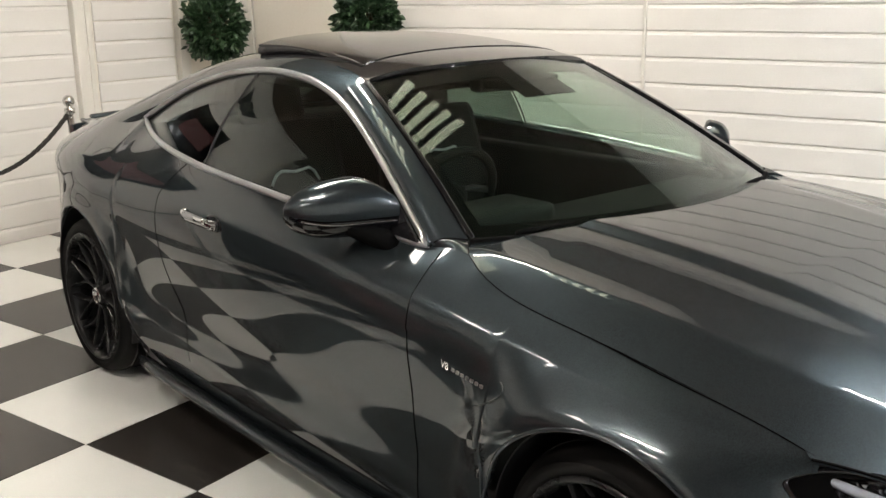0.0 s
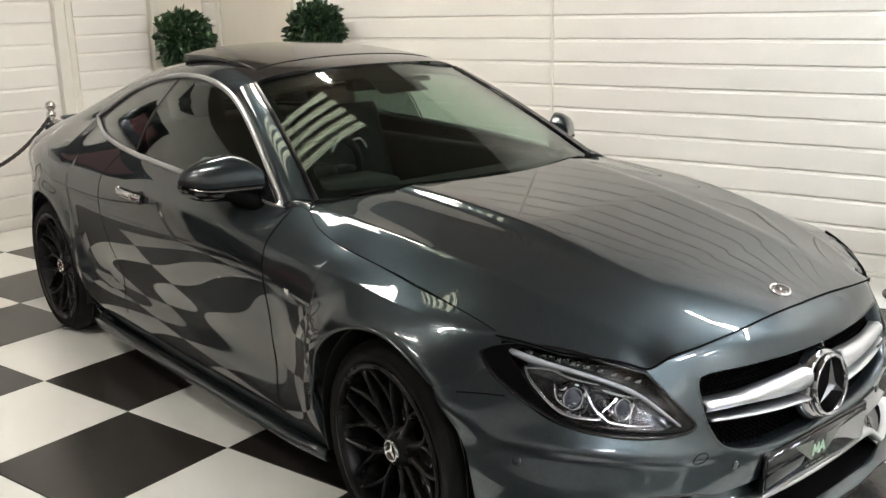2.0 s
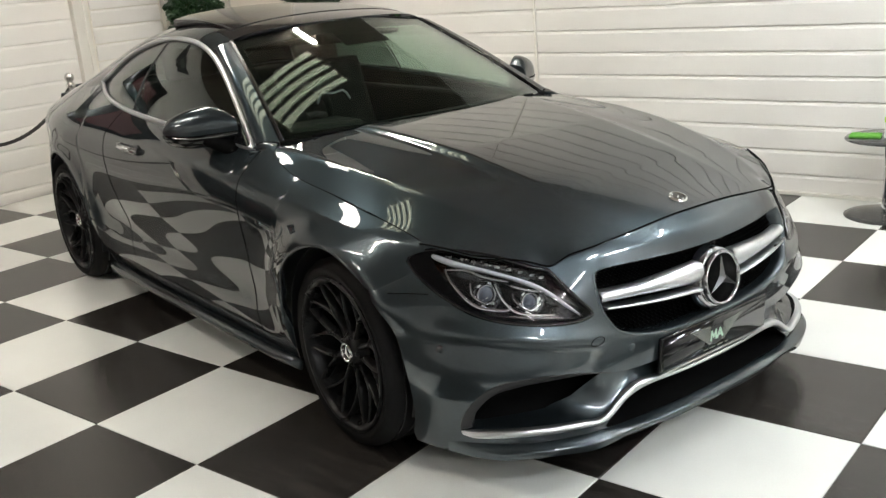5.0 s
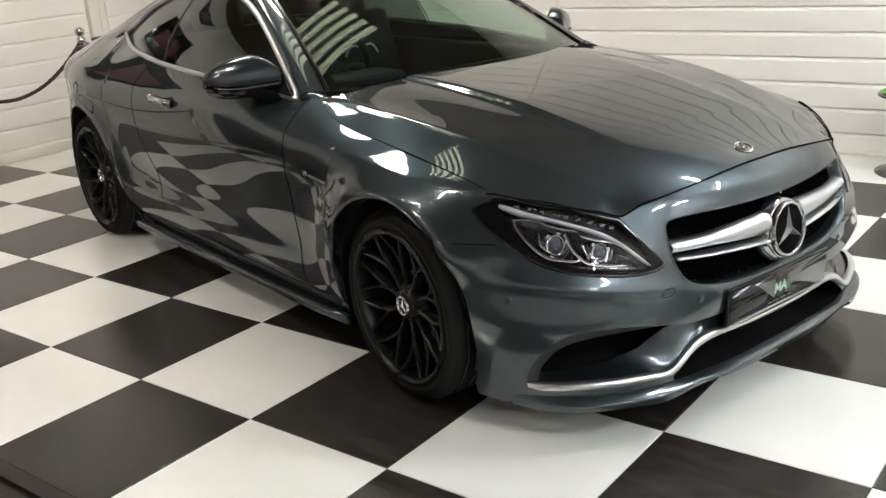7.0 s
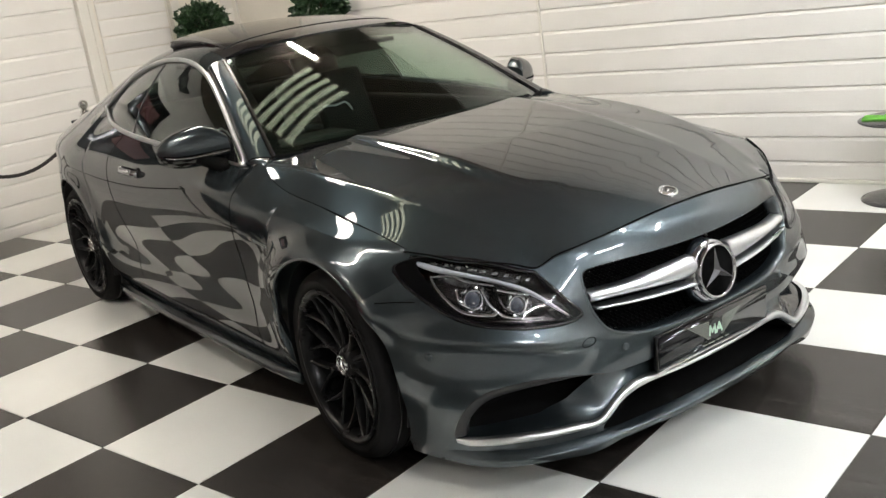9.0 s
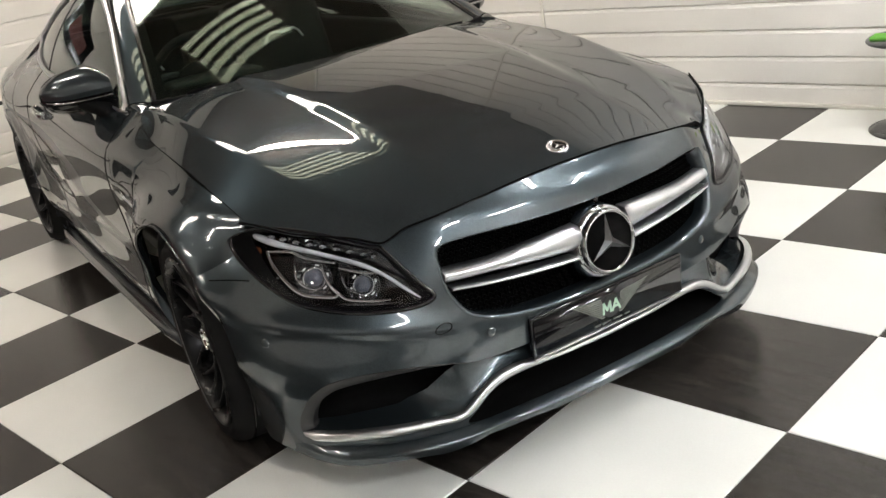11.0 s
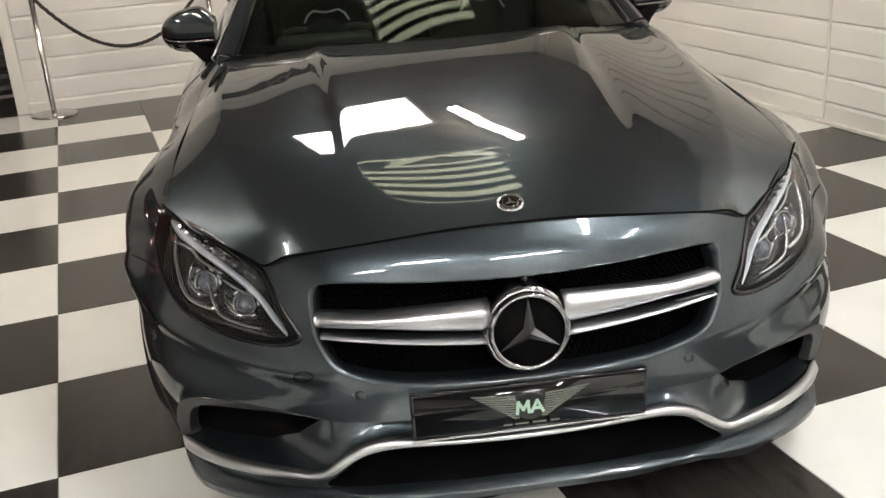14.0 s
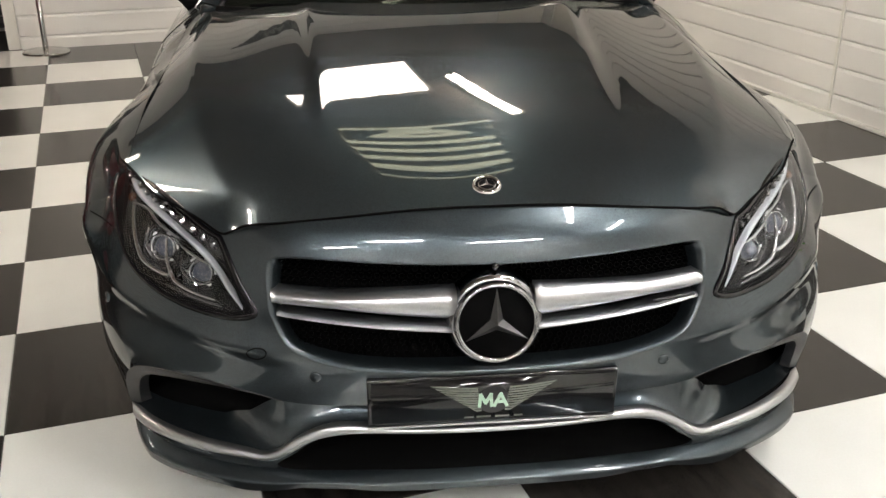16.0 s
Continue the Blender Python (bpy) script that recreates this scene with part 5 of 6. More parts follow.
# ---------- headlamps ----------
def headlamp(s):
    lamp = empty("headlamp")
    lamp.parent = car
    tagged(lamp, "clear headlamp with twin projectors and silver light bars")
    p = LAMP
    n = len(p)
    c = p.mean(0)
    rim = on(nose, p, 1, 0.001)
    inner = on(nose, c + (p - c) * 0.94, 1, -0.055)
    verts = np.vstack([rim, inner, on(nose, c[None], 1, -0.075)])
    verts[:, 1] *= s
    faces = [(k, (k + 1) % n, n + (k + 1) % n, n + k) for k in range(n)] + [(n + k, n + (k + 1) % n, 2 * n) for k in range(n)]
    mesh_ob("lamp_housing", verts, faces, REFLECTOR, lamp, thick=0.003)
    line("lamp_rim", on(nose, p, s, 0.0), 0.0065, GLOSS_BLACK, lamp, closed=True)
    sheet("lamp_lens", nose, np.linspace(27, 76, 60), np.linspace(0.510, 0.745, 40), LENS, lamp, keep=p, scale=(0.012, 1), side=s, lift=0.003, thick=0.003)
    # black border printed on the lens
    clear = loop(((67.0, 0.722), (62.0, 0.728), (56.0, 0.719), (50.0, 0.704), (44.0, 0.682), (38.8, 0.661), (35.0, 0.615), (31.5, 0.566), (30.2, 0.540), (34.0, 0.533), (40.0, 0.540), (46.0, 0.551), (51.0, 0.563), (55.8, 0.588), (60.2, 0.632), (64.4, 0.682)), 6)
    sheet("lens_border", nose, np.linspace(27, 76, 90), np.linspace(0.510, 0.745, 60), DUCT, lamp, keep=p, holes=(clear,), scale=(0.012, 1), side=s, lift=0.001, thick=0.002)
    # broad white light guide under the upper edge
    top_edge = span(((68.0, 0.730), (65.0, 0.724), (59.6, 0.707), (52.7, 0.686), (46.2, 0.662), (41.2, 0.639), (37.4, 0.612), (33.8, 0.578), (30.4, 0.541)), 6)
    low_edge = span(((66.6, 0.713), (62.3, 0.699), (58.0, 0.690), (52.6, 0.675), (46.1, 0.652), (41.0, 0.627), (37.3, 0.602), (34.1, 0.571), (30.6, 0.539)), 6)
    rows = [on(nose, top_edge + (low_edge - top_edge) * h, s, d) for h, d in ((0.0, -0.022), (0.06, -0.009), (0.5, -0.005), (0.94, -0.009), (1.0, -0.022))]
    m_ = len(top_edge)
    mesh_ob("light_bar", np.vstack(rows), [(i * m_ + j, i * m_ + j + 1, (i + 1) * m_ + j + 1, (i + 1) * m_ + j) for i in range(4) for j in range(m_ - 1)], BAR, lamp, "white light guide")
    for name, pts_, r, mat, depth in (("lamp_trim", [(63.3, 0.687), (61.8, 0.660), (58.5, 0.624), (55.6, 0.597), (53.0, 0.582), (49.5, 0.575), (46.7, 0.573), (46.2, 0.585)], 0.0064, CHROME, -0.012),
                                      ("lamp_trim", [(50.2, 0.642), (48.2, 0.603), (45.5, 0.572), (43.7, 0.561), (39.5, 0.551), (35.9, 0.548)], 0.0046, CHROME, -0.012),
                                      ("lamp_trim", [(63.3, 0.686), (57.8, 0.684), (53.9, 0.667), (47.4, 0.649)], 0.0034, CHROME, -0.012),
                                      ("lamp_trim", [(46.6, 0.637), (42.2, 0.621), (38.4, 0.612)], 0.0034, CHROME, -0.012),
                                      ("lamp_trim", [(56.5, 0.652), (55.4, 0.618), (52.8, 0.598)], 0.0040, CHROME, -0.020),
                                      ("lamp_trim", [(46.0, 0.618), (44.6, 0.590), (42.0, 0.572)], 0.0038, DARK_CHROME, -0.020),
                                      ("lamp_trim", [(46.5, 0.556), (39.5, 0.545), (34.0, 0.538)], 0.0034, DARK_CHROME, -0.004)):
        line(name, on(nose, span(pts_, 6), s, depth), lambda t, r=r: r * (0.5 + 0.6 * math.sin(math.pi * min(max(t, 0.02), 0.98)) ** 0.6), mat, lamp)
    for a, z, r in ((52.4, 0.622, 0.027), (41.7, 0.594, 0.025)):
        q = on(nose, [(a, z)], 1, -0.040)[0]
        d = Vector(on(nose, [(a, z)], 1, 0.0)[0] - q)
        d = (d.normalized() + Vector((1.2, 0, 0))).normalized()
        m = Matrix.Translation((q[0], s * q[1], q[2])) @ Vector((d.x, s * d.y, d.z)).to_track_quat("Z", "Y").to_matrix().to_4x4()
        proj = empty("projector", m)
        proj.parent = lamp
        bm = bmesh.new()
        lathe(bm, ((r * 1.12, -0.03), (r * 1.10, 0.008), (r * 1.03, 0.011), (r * 0.95, 0.004)), 32)
        part("projector_ring", bm, CHROME, proj)
        bm = bmesh.new()
        lathe(bm, ((r * 1.10, -0.016), (r * 1.35, -0.006), (r * 1.62, 0.010), (r * 1.68, 0.012)), 32)
        part("reflector", bm, DARK_CHROME, proj)
        bm = bmesh.new()
        lathe(bm, ((0.0, 0.024), (r * 0.35, 0.022), (r * 0.65, 0.014), (r * 0.88, 0.004), (r * 0.98, -0.006)), 32)
        part("projector_lens", bm, BALL, proj)
        for k in range(6):
            bm = bmesh.new()
            box(bm, (-0.006, -0.003, 0), (0.006, 0.003, 0.005), Matrix.Rotation(0.6 + 1.05 * k, 4, "Z") @ Matrix.Translation((0, r * 1.30, 0.002)), bevel=0.0012)
            part("lamp_facet", bm, CHROME, proj, smooth=False)
    # row of small faceted cells along the top edge
    for a, z in ((62.5, 0.722), (59.4, 0.716), (56.3, 0.708), (53.2, 0.700), (50.2, 0.692), (47.3, 0.683), (44.4, 0.673), (41.6, 0.663), (39.4, 0.654)):
        q = on(nose, [(a, z)], s, -0.010)[0]
        bm = bmesh.new()
        bmesh.ops.create_icosphere(bm, subdivisions=1, radius=1.0, matrix=Matrix.Translation(q) @ Matrix.Diagonal((0.012, 0.012, 0.009, 1)))
        part("bead", bm, DARK_CHROME, lamp, smooth=False)
    # small bright facets of the reflectors
    rnd = random.Random(4)
    for k in range(26):
        if k < 12:
            a = 62 - 2.0 * k
            z = 0.722 - 0.0037 * k + rnd.uniform(-0.012, 0.004)
        else:
            a = rnd.uniform(38, 60)
            z = 0.560 + (a - 38) * 0.0032 + rnd.uniform(-0.012, 0.05)
        q = on(nose, [(a, z)], s, -0.014)[0]
        bm = bmesh.new()
        w = rnd.uniform(0.002, 0.005)
        box(bm, (-w, -0.0015, -w * 0.6), (w, 0.0015, w * 0.6), Matrix.Translation(q) @ Matrix.Rotation(rnd.uniform(-0.9, 0.9) - s * 0.9, 4, "Z") @ Matrix.Rotation(rnd.uniform(-0.6, 0.6), 4, "X"), bevel=0.0006)
        part("lamp_facet", bm, CHROME, lamp, smooth=False)
    q = on(nose, [(66.5, 0.690)], s, -0.02)[0]
    bm = bmesh.new()
    bmesh.ops.create_uvsphere(bm, u_segments=12, v_segments=8, radius=1.0, matrix=Matrix.Translation(q) @ Matrix.Diagonal((0.020, 0.010, 0.010, 1)))
    part("side_marker", bm, AMBER, lamp)


headlamp(-1)
headlamp(1)

# ---------- wheels ----------
def wheel(x, y, radius, rim, width, turn, side):
    """A black cross-spoke alloy with its tyre; the outer face looks along local -y."""
    w = empty("wheel", Matrix.Translation((x, y, radius)) @ Matrix.Rotation(radians(turn) + (math.pi if side > 0 else 0), 4, "Z") @ Matrix.Rotation(radians(11), 4, "Y"))
    w.parent = car
    h = width / 2
    bm = bmesh.new()
    lathe(bm, ((rim - 0.004, h - 0.02), (rim + 0.012, h - 0.004), (rim + 0.040, h + 0.004), (radius - 0.032, h), (radius - 0.012, h - 0.012), (radius - 0.002, h - 0.034),
               (radius, h - 0.060), (radius, -h + 0.060), (radius - 0.002, -h + 0.034), (radius - 0.012, -h + 0.012), (radius - 0.032, -h), (rim + 0.040, -h - 0.004), (rim + 0.012, -h + 0.004), (rim - 0.004, -h + 0.02)), 72, "Y")
    tyre = part("tyre", bm, RUBBER, w, "black low-profile tyre")
    for g in (-0.075, -0.025, 0.025, 0.075):
        bm = bmesh.new()
        pipe(bm, [((radius + 0.0005) * math.cos(a), g, (radius + 0.0005) * math.sin(a)) for a in np.linspace(0, 2 * math.pi, 60, endpoint=False)], 0.004, 5, True)
        part("tread_groove", bm, GLOSS_BLACK, tyre)
    bm = bmesh.new()
    lathe(bm, ((rim + 0.010, -h + 0.002), (rim + 0.006, -h - 0.004), (rim - 0.004, -h - 0.002), (rim - 0.012, -h + 0.014), (rim - 0.020, -h + 0.05), (rim - 0.022, h - 0.02), (rim, h)), 72, "Y")
    part("rim", bm, WHEEL_BLACK, w)
    # ten forked spokes that cross
    spoke = bmesh.new()
    hub_r = 0.050
    dish = lambda r: -h + 0.012 + 0.030 * (1 - (r / rim)) ** 1.0 + 0.020 * math.sin(math.pi * min(r / rim, 1))
    def bar(a0, r0, a1, r1, wid):
        steps = 8
        rings = []
        for k in range(steps + 1):
            t = k / steps
            a, r = a0 + (a1 - a0) * t, r0 + (r1 - r0) * t
            yy = dish(r)
            c = Vector((r * math.cos(a), 0, r * math.sin(a)))
            tan = Vector((-math.sin(a), 0, math.cos(a)))
            wd = wid * (1.0 - 0.25 * t)
            rings.append([spoke.verts.new(c + tan * q * wd + Vector((0, yy + d, 0))) for q, d in ((-1, 0.024), (-0.95, 0.004), (-0.4, -0.004), (0.4, -0.004), (0.95, 0.004), (1, 0.024))])
        for p, q in zip(rings, rings[1:]):
            for j in range(5):
                spoke.faces.new((p[j], p[j + 1], q[j + 1], q[j]))
    for k in range(10):
        a = k * 2 * math.pi / 10
        bar(a, hub_r, a, rim * 0.54, 0.0105)
        bar(a, rim * 0.50, a + 0.235, rim - 0.012, 0.0085)
        bar(a, rim * 0.50, a - 0.235, rim - 0.012, 0.0085)
    bmesh.ops.recalc_face_normals(spoke, faces=spoke.faces)
    part("spokes", spoke, WHEEL_BLACK, w)
    bm = bmesh.new()
    lathe(bm, ((0.0, -h + 0.028), (0.030, -h + 0.028), (0.046, -h + 0.034), (0.062, -h + 0.050), (0.075, -h + 0.075)), 40, "Y")
    part("hub", bm, WHEEL_BLACK, w)
    bm = bmesh.new()
    lathe(bm, ((0.026, -h + 0.028), (0.028, -h + 0.021), (0.033, -h + 0.021), (0.035, -h + 0.028)), 40, "Y")
    part("cap_ring", bm, CHROME, w, "chrome ring of the wheel cap")
    bm = bmesh.new()
    for k in range(3):
        a = math.pi / 2 + k * 2 * math.pi / 3
        vs = [bm.verts.new(p) for p in ((0, -h + 0.020, 0), (math.cos(a + 1) * 0.006, -h + 0.024, math.sin(a + 1) * 0.006), (math.cos(a) * 0.029, -h + 0.023, math.sin(a) * 0.029), (math.cos(a - 1) * 0.006, -h + 0.024, math.sin(a - 1) * 0.006))]
        bm.faces.new(vs)
    part("cap_spokes", bm, CHROME, w, smooth=False)
    for k in range(5):
        a = k * 2 * math.pi / 5 + 0.3
        bm = bmesh.new()
        lathe(bm, ((0.0, -h + 0.034), (0.008, -h + 0.034), (0.010, -h + 0.046)), 8, "Y", Matrix.Translation((0.050 * math.cos(a), 0, 0.050 * math.sin(a))))
        part("wheel_bolt", bm, WHEEL_BLACK, w)
    bm = bmesh.new()
    lathe(bm, ((0.08, -0.01), (rim * 0.80, -0.012), (rim * 0.80, 0.012), (0.08, 0.012)), 48, "Y")
    part("brake_disc", bm, STEEL, w)
    bm = bmesh.new()
    box(bm, (-0.05, -0.045, 0.10), (0.06, 0.03, rim * 0.86), Matrix.Rotation(radians(55), 4, "Y"), bevel=0.012)
    part("brake_caliper", bm, SATIN_BLACK, w)
    return w


for s in (-1, 1):
    wheel(0.0, s * 0.785, 0.328, 0.258, 0.255, -3.5, s)
    wheel(-2.83, s * 0.742, 0.332, 0.264, 0.285, 0.0, s)

# underside
bm = bmesh.new()
box(bm, (-3.55, -0.62, 0.15), (0.42, 0.62, 0.24), bevel=0.03)
part("underbody", bm, SATIN_BLACK, car)

# ---------- cabin ----------
def seat(y):
    st = empty("seat")
    st.parent = car
    bm = bmesh.new()
    box(bm, (-1.95, y - 0.25, 0.42), (-1.42, y + 0.25, 0.58), bevel=0.05)
    part("cushion", bm, LEATHER, st)
    bm = bmesh.new()
    box(bm, (-0.09, -0.25, 0.0), (0.07, 0.25, 0.60), Matrix.Translation((-1.93, y, 0.52)) @ Matrix.Rotation(radians(-20), 4, "Y"), bevel=0.05)
    part("backrest", bm, LEATHER, st)
    bm = bmesh.new()
    box(bm, (-0.05, -0.13, 0.60), (0.05, 0.13, 0.80), Matrix.Translation((-1.93, y, 0.50)) @ Matrix.Rotation(radians(-18), 4, "Y"), bevel=0.045)
    part("headrest", bm, LEATHER, st)
    line("seat_trim", [(-1.985, y + dy, z) for dy, z in ((-0.105, 0.870), (-0.085, 0.905), (-0.060, 0.922), (0.0, 0.912), (0.060, 0.922), (0.085, 0.905), (0.105, 0.870))], 0.006, BAR, st, "silver trim of the seat back")


seat(-0.37)
seat(0.37)
bm = bmesh.new()
box(bm, (-3.0, -0.62, 0.42), (-2.70, 0.62, 1.02), bevel=0.06)
part("rear_bench", bm, LEATHER, car)
bm = bmesh.new()
box(bm, (-0.98, -0.70, 0.60), (-0.52, 0.70, 0.905), bevel=0.05)
part("dashboard", bm, DASH, car)
bm = bmesh.new()
box(bm, (-1.02, -0.56, 0.86), (-0.80, -0.20, 0.955), bevel=0.035)
part("instrument_hood", bm, DASH, car)
for s in (-1, 1):
    bm = bmesh.new()
    box(bm, (-2.2, 0.66, 0.45), (-0.85, 0.74, 0.92), Matrix.Diagonal((1, s, 1, 1)), bevel=0.02)
    bmesh.ops.recalc_face_normals(bm, faces=bm.faces)
    part("door_card", bm, LEATHER, car)
steer = empty("steering_wheel", Matrix.Translation((-1.12, -0.37, 0.925)) @ Matrix.Rotation(radians(-66), 4, "Y"))
steer.parent = car
bm = bmesh.new()
pipe(bm, [(0.185 * math.cos(a), 0.185 * math.sin(a) * (1 if math.cos(a) > -0.8 else 0.97), 0) for a in np.linspace(0, 2 * math.pi, 48, endpoint=False)], 0.016, 8, True)
part("wheel_rim", bm, LEATHER, steer)
bm = bmesh.new()
bmesh.ops.create_uvsphere(bm, u_segments=20, v_segments=10, radius=1.0, matrix=Matrix.Diagonal((0.07, 0.085, 0.03, 1)))
part("wheel_hub", bm, LEATHER, steer)
bm = bmesh.new()
for s in (-1, 1):
    pipe(bm, [(0.02, s * 0.07, 0.02), (0.03, s * 0.12, 0.012), (0.02, s * 0.17, 0.004)], 0.012, 6)
    pipe(bm, [(-0.05, s * 0.04, 0.02), (-0.10, s * 0.06, 0.012), (-0.165, s * 0.07, 0.004)], 0.010, 6)
part("wheel_spokes", bm, SATIN_BLACK, steer)
bm = bmesh.new()
box(bm, (-1.30, -0.11, 1.235), (-1.24, 0.11, 1.295), bevel=0.018)
part("rear_view_mirror", bm, DUCT, car)
bm = bmesh.new()
box(bm, (-1.24, -0.10, 1.25), (-1.10, 0.10, 1.285), bevel=0.012)
part("mirror_mount", bm, DUCT, car)
bm = bmesh.new()
box(bm, (-2.50, -0.42, 1.24), (-1.38, 0.42, 1.262), bevel=0.008)
part("headliner", bm, LEATHER, car)

# ---------- posts and rope ----------
def barrier_post(x, y):
    ob = empty("barrier_post", pose(x, y, 0))
    tagged(ob, "polished steel barrier post on a round base", "barrier post", "rope barrier")
    bm = bmesh.new()
    lathe(bm, ((0.0, 0.0), (0.165, 0.0), (0.165, 0.008), (0.15, 0.018), (0.06, 0.028), (0.03, 0.034), (0.0, 0.034)), 48)
    part("base", bm, STEEL, ob)
    bm = bmesh.new()
    lathe(bm, ((0.021, 0.03), (0.021, 0.90), (0.0, 0.90)), 24)
    part("pole", bm, STEEL, ob)
    bm = bmesh.new()
    lathe(bm, ((0.021, 0.86), (0.032, 0.865), (0.032, 0.895), (0.021, 0.90), (0.018, 0.91)), 24)
    part("collar", bm, STEEL, ob)
    bm = bmesh.new()
    bmesh.ops.create_uvsphere(bm, u_segments=24, v_segments=14, radius=0.036, matrix=Matrix.Translation((0, 0, 0.94)))
    part("ball", bm, STEEL, ob)
    return ob


POSTS = ((-4.27, 2.31), (-4.68, 1.23), (-4.64, -0.02))
for x, y in POSTS:
    barrier_post(x, y)


def rope(a, b, sag):
    ob = empty("barrier_rope")
    tagged(ob, "black twisted rope hung between steel posts", "rope", "rope barrier")
    a, b = Vector((*a, 0.875)), Vector((*b, 0.875))
    path = []
    for k in range(61):
        t = k / 60
        p = a.lerp(b, t)
        p.z -= sag * 4 * t * (1 - t)
        path.append(p)
    for turn in range(3):
        bm = bmesh.new()
        line_ = []
        for k, p in enumerate(path):
            d = (path[min(k + 1, 60)] - path[max(k - 1, 0)]).normalized()
            s = d.cross(Vector((0, 0, 1))).normalized()
            u = s.cross(d)
            w = k * 1.15 + turn * 2.094
            line_.append(p + s * 0.0072 * math.cos(w) + u * 0.0072 * math.sin(w))
        pipe(bm, line_, 0.0086, 6)
        part("strand", bm, ROPE, ob)
    for end in (path[0], path[-1]):
        bm = bmesh.new()
        bmesh.ops.create_uvsphere(bm, u_segments=12, v_segments=8, radius=0.024, matrix=Matrix.Translation(end))
        part("rope_end", bm, STEEL, ob)


rope(POSTS[0], POSTS[1], 0.36)
rope(POSTS[1], POSTS[2], 0.43)

# ---------- topiary trees in the corner ----------
def topiary(x, y, z, r, seed):
    rnd = random.Random(seed)
    ob = empty("topiary_tree", pose(x, y, 0))
    tagged(ob, "round clipped artificial topiary tree with dark green leaves", "topiary tree", "topiary trees")
    bm = bmesh.new()
    lathe(bm, ((0.0, 0.0), (0.13, 0.0), (0.17, 0.30), (0.18, 0.31), (0.165, 0.32), (0.15, 0.29), (0.0, 0.28)), 32)
    part("pot", bm, POT, ob)
    bm = bmesh.new()
    pipe(bm, [(0, 0, 0.28), (0.012, 0.008, 0.55), (-0.01, 0.0, 0.8), (0, 0, z)], lambda t: 0.022 - 0.008 * t, 8)
    for k in range(14):
        a, b = rnd.uniform(0, 6.28), rnd.uniform(-0.7, 1.3)
        d = Vector((math.cos(a) * math.cos(b), math.sin(a) * math.cos(b), math.sin(b)))
        pipe(bm, [(0, 0, z - 0.05), Vector((0, 0, z)) + d * r * 0.5, Vector((0, 0, z)) + d * r * 0.9], lambda t: 0.009 - 0.006 * t, 5)
    part("trunk", bm, BARK, ob)
    verts, faces = [], []
    for k in range(2300):
        a, c = rnd.uniform(0, 2 * math.pi), rnd.uniform(-1, 1)
        s = math.sqrt(1 - c * c)
        lump = 1 + 0.10 * math.sin(3 * a + seed) * s + 0.07 * math.sin(5 * c * 2 + a * 2)
        rr = r * lump * (rnd.uniform(0.55, 1.0) ** 0.4) * (1.20 if rnd.random() < 0.16 else 1.0)
        d = Vector((s * math.cos(a), s * math.sin(a), c * 1.05))
        p = Vector((0, 0, z)) + d * rr
        out = (d + Vector((rnd.uniform(-0.8, 0.8), rnd.uniform(-0.8, 0.8), rnd.uniform(-0.9, 0.5)))).normalized()
        side = out.cross(Vector((rnd.uniform(-1, 1), rnd.uniform(-1, 1), rnd.uniform(-1, 1)))).normalized()
        nrm = out.cross(side)
        L, w = rnd.uniform(0.045, 0.07), rnd.uniform(0.016, 0.024)
        i = len(verts)
        verts += [p, p + out * L * 0.45 + side * w + nrm * 0.004, p + out * L, p + out * L * 0.45 - side * w + nrm * 0.004, p + out * L * 0.5 - nrm * 0.006]
        faces += [(i, i + 1, i + 4), (i + 1, i + 2, i + 4), (i + 2, i + 3, i + 4), (i + 3, i, i + 4)]
    tagged(mesh_ob("crown", verts, faces, LEAF, ob, smooth=False), kind="stuff")


topiary(-4.45, 3.70, 1.335, 0.190, 3)
topiary(-3.17, 3.90, 1.385, 0.178, 8)

# ---------- side table with cloth and box ----------
def side_table(x, y):
    ob = empty("bistro_table", pose(x, y, 0))
    tagged(ob, "round smoked glass table on a chrome column", "table")
    bm = bmesh.new()
    lathe(bm, ((0.0, 0.0), (0.225, 0.0), (0.225, 0.006), (0.19, 0.014), (0.05, 0.022), (0.0, 0.022)), 48)
    part("base", bm, SMOKED, ob)
    bm = bmesh.new()
    lathe(bm, ((0.030, 0.02), (0.030, 0.12), (0.026, 0.13), (0.026, 0.435), (0.0, 0.435)), 32)
    part("column", bm, CHROME, ob)
    bm = bmesh.new()
    lathe(bm, ((0.0, 0.435), (0.23, 0.435), (0.235, 0.439), (0.235, 0.443), (0.23, 0.447), (0.0, 0.447)), 64)
    part("tabletop", bm, SMOKED, ob)


TX, TY = 1.165, 3.905
side_table(TX, TY)
bm = bmesh.new()
made = bmesh.ops.create_grid(bm, x_segments=14, y_segments=10, size=0.5)["verts"]
for v in made:
    v.co = Vector((v.co.x * 0.16, v.co.y * 0.10, 0.014 + 0.006 * noise.noise(Vector((v.co.x * 9, v.co.y * 9, 1)))))
geo = bmesh.ops.extrude_face_region(bm, geom=bm.faces[:])
for v in [g for g in geo["geom"] if isinstance(g, bmesh.types.BMVert)]:
    v.co.z = 0.0
bmesh.ops.recalc_face_normals(bm, faces=bm.faces)
cloth = part("folded_cloth", bm, GREEN_CLOTH, None)
cloth.matrix_basis = pose(TX - 0.12, TY - 0.04, 0.4475, 0, 0, 8)
tagged(cloth, "bright green folded cleaning cloth on a glass table", "cloth")
leaflet = empty("carton", pose(TX + 0.03, TY - 0.02, 0.448, 0, 0, 12))
tagged(leaflet, "small white carton with a lime band on a table", "carton")
bm = bmesh.new()
box(bm, (-0.055, -0.02, 0), (0.055, 0.02, 0.125), bevel=0.002)
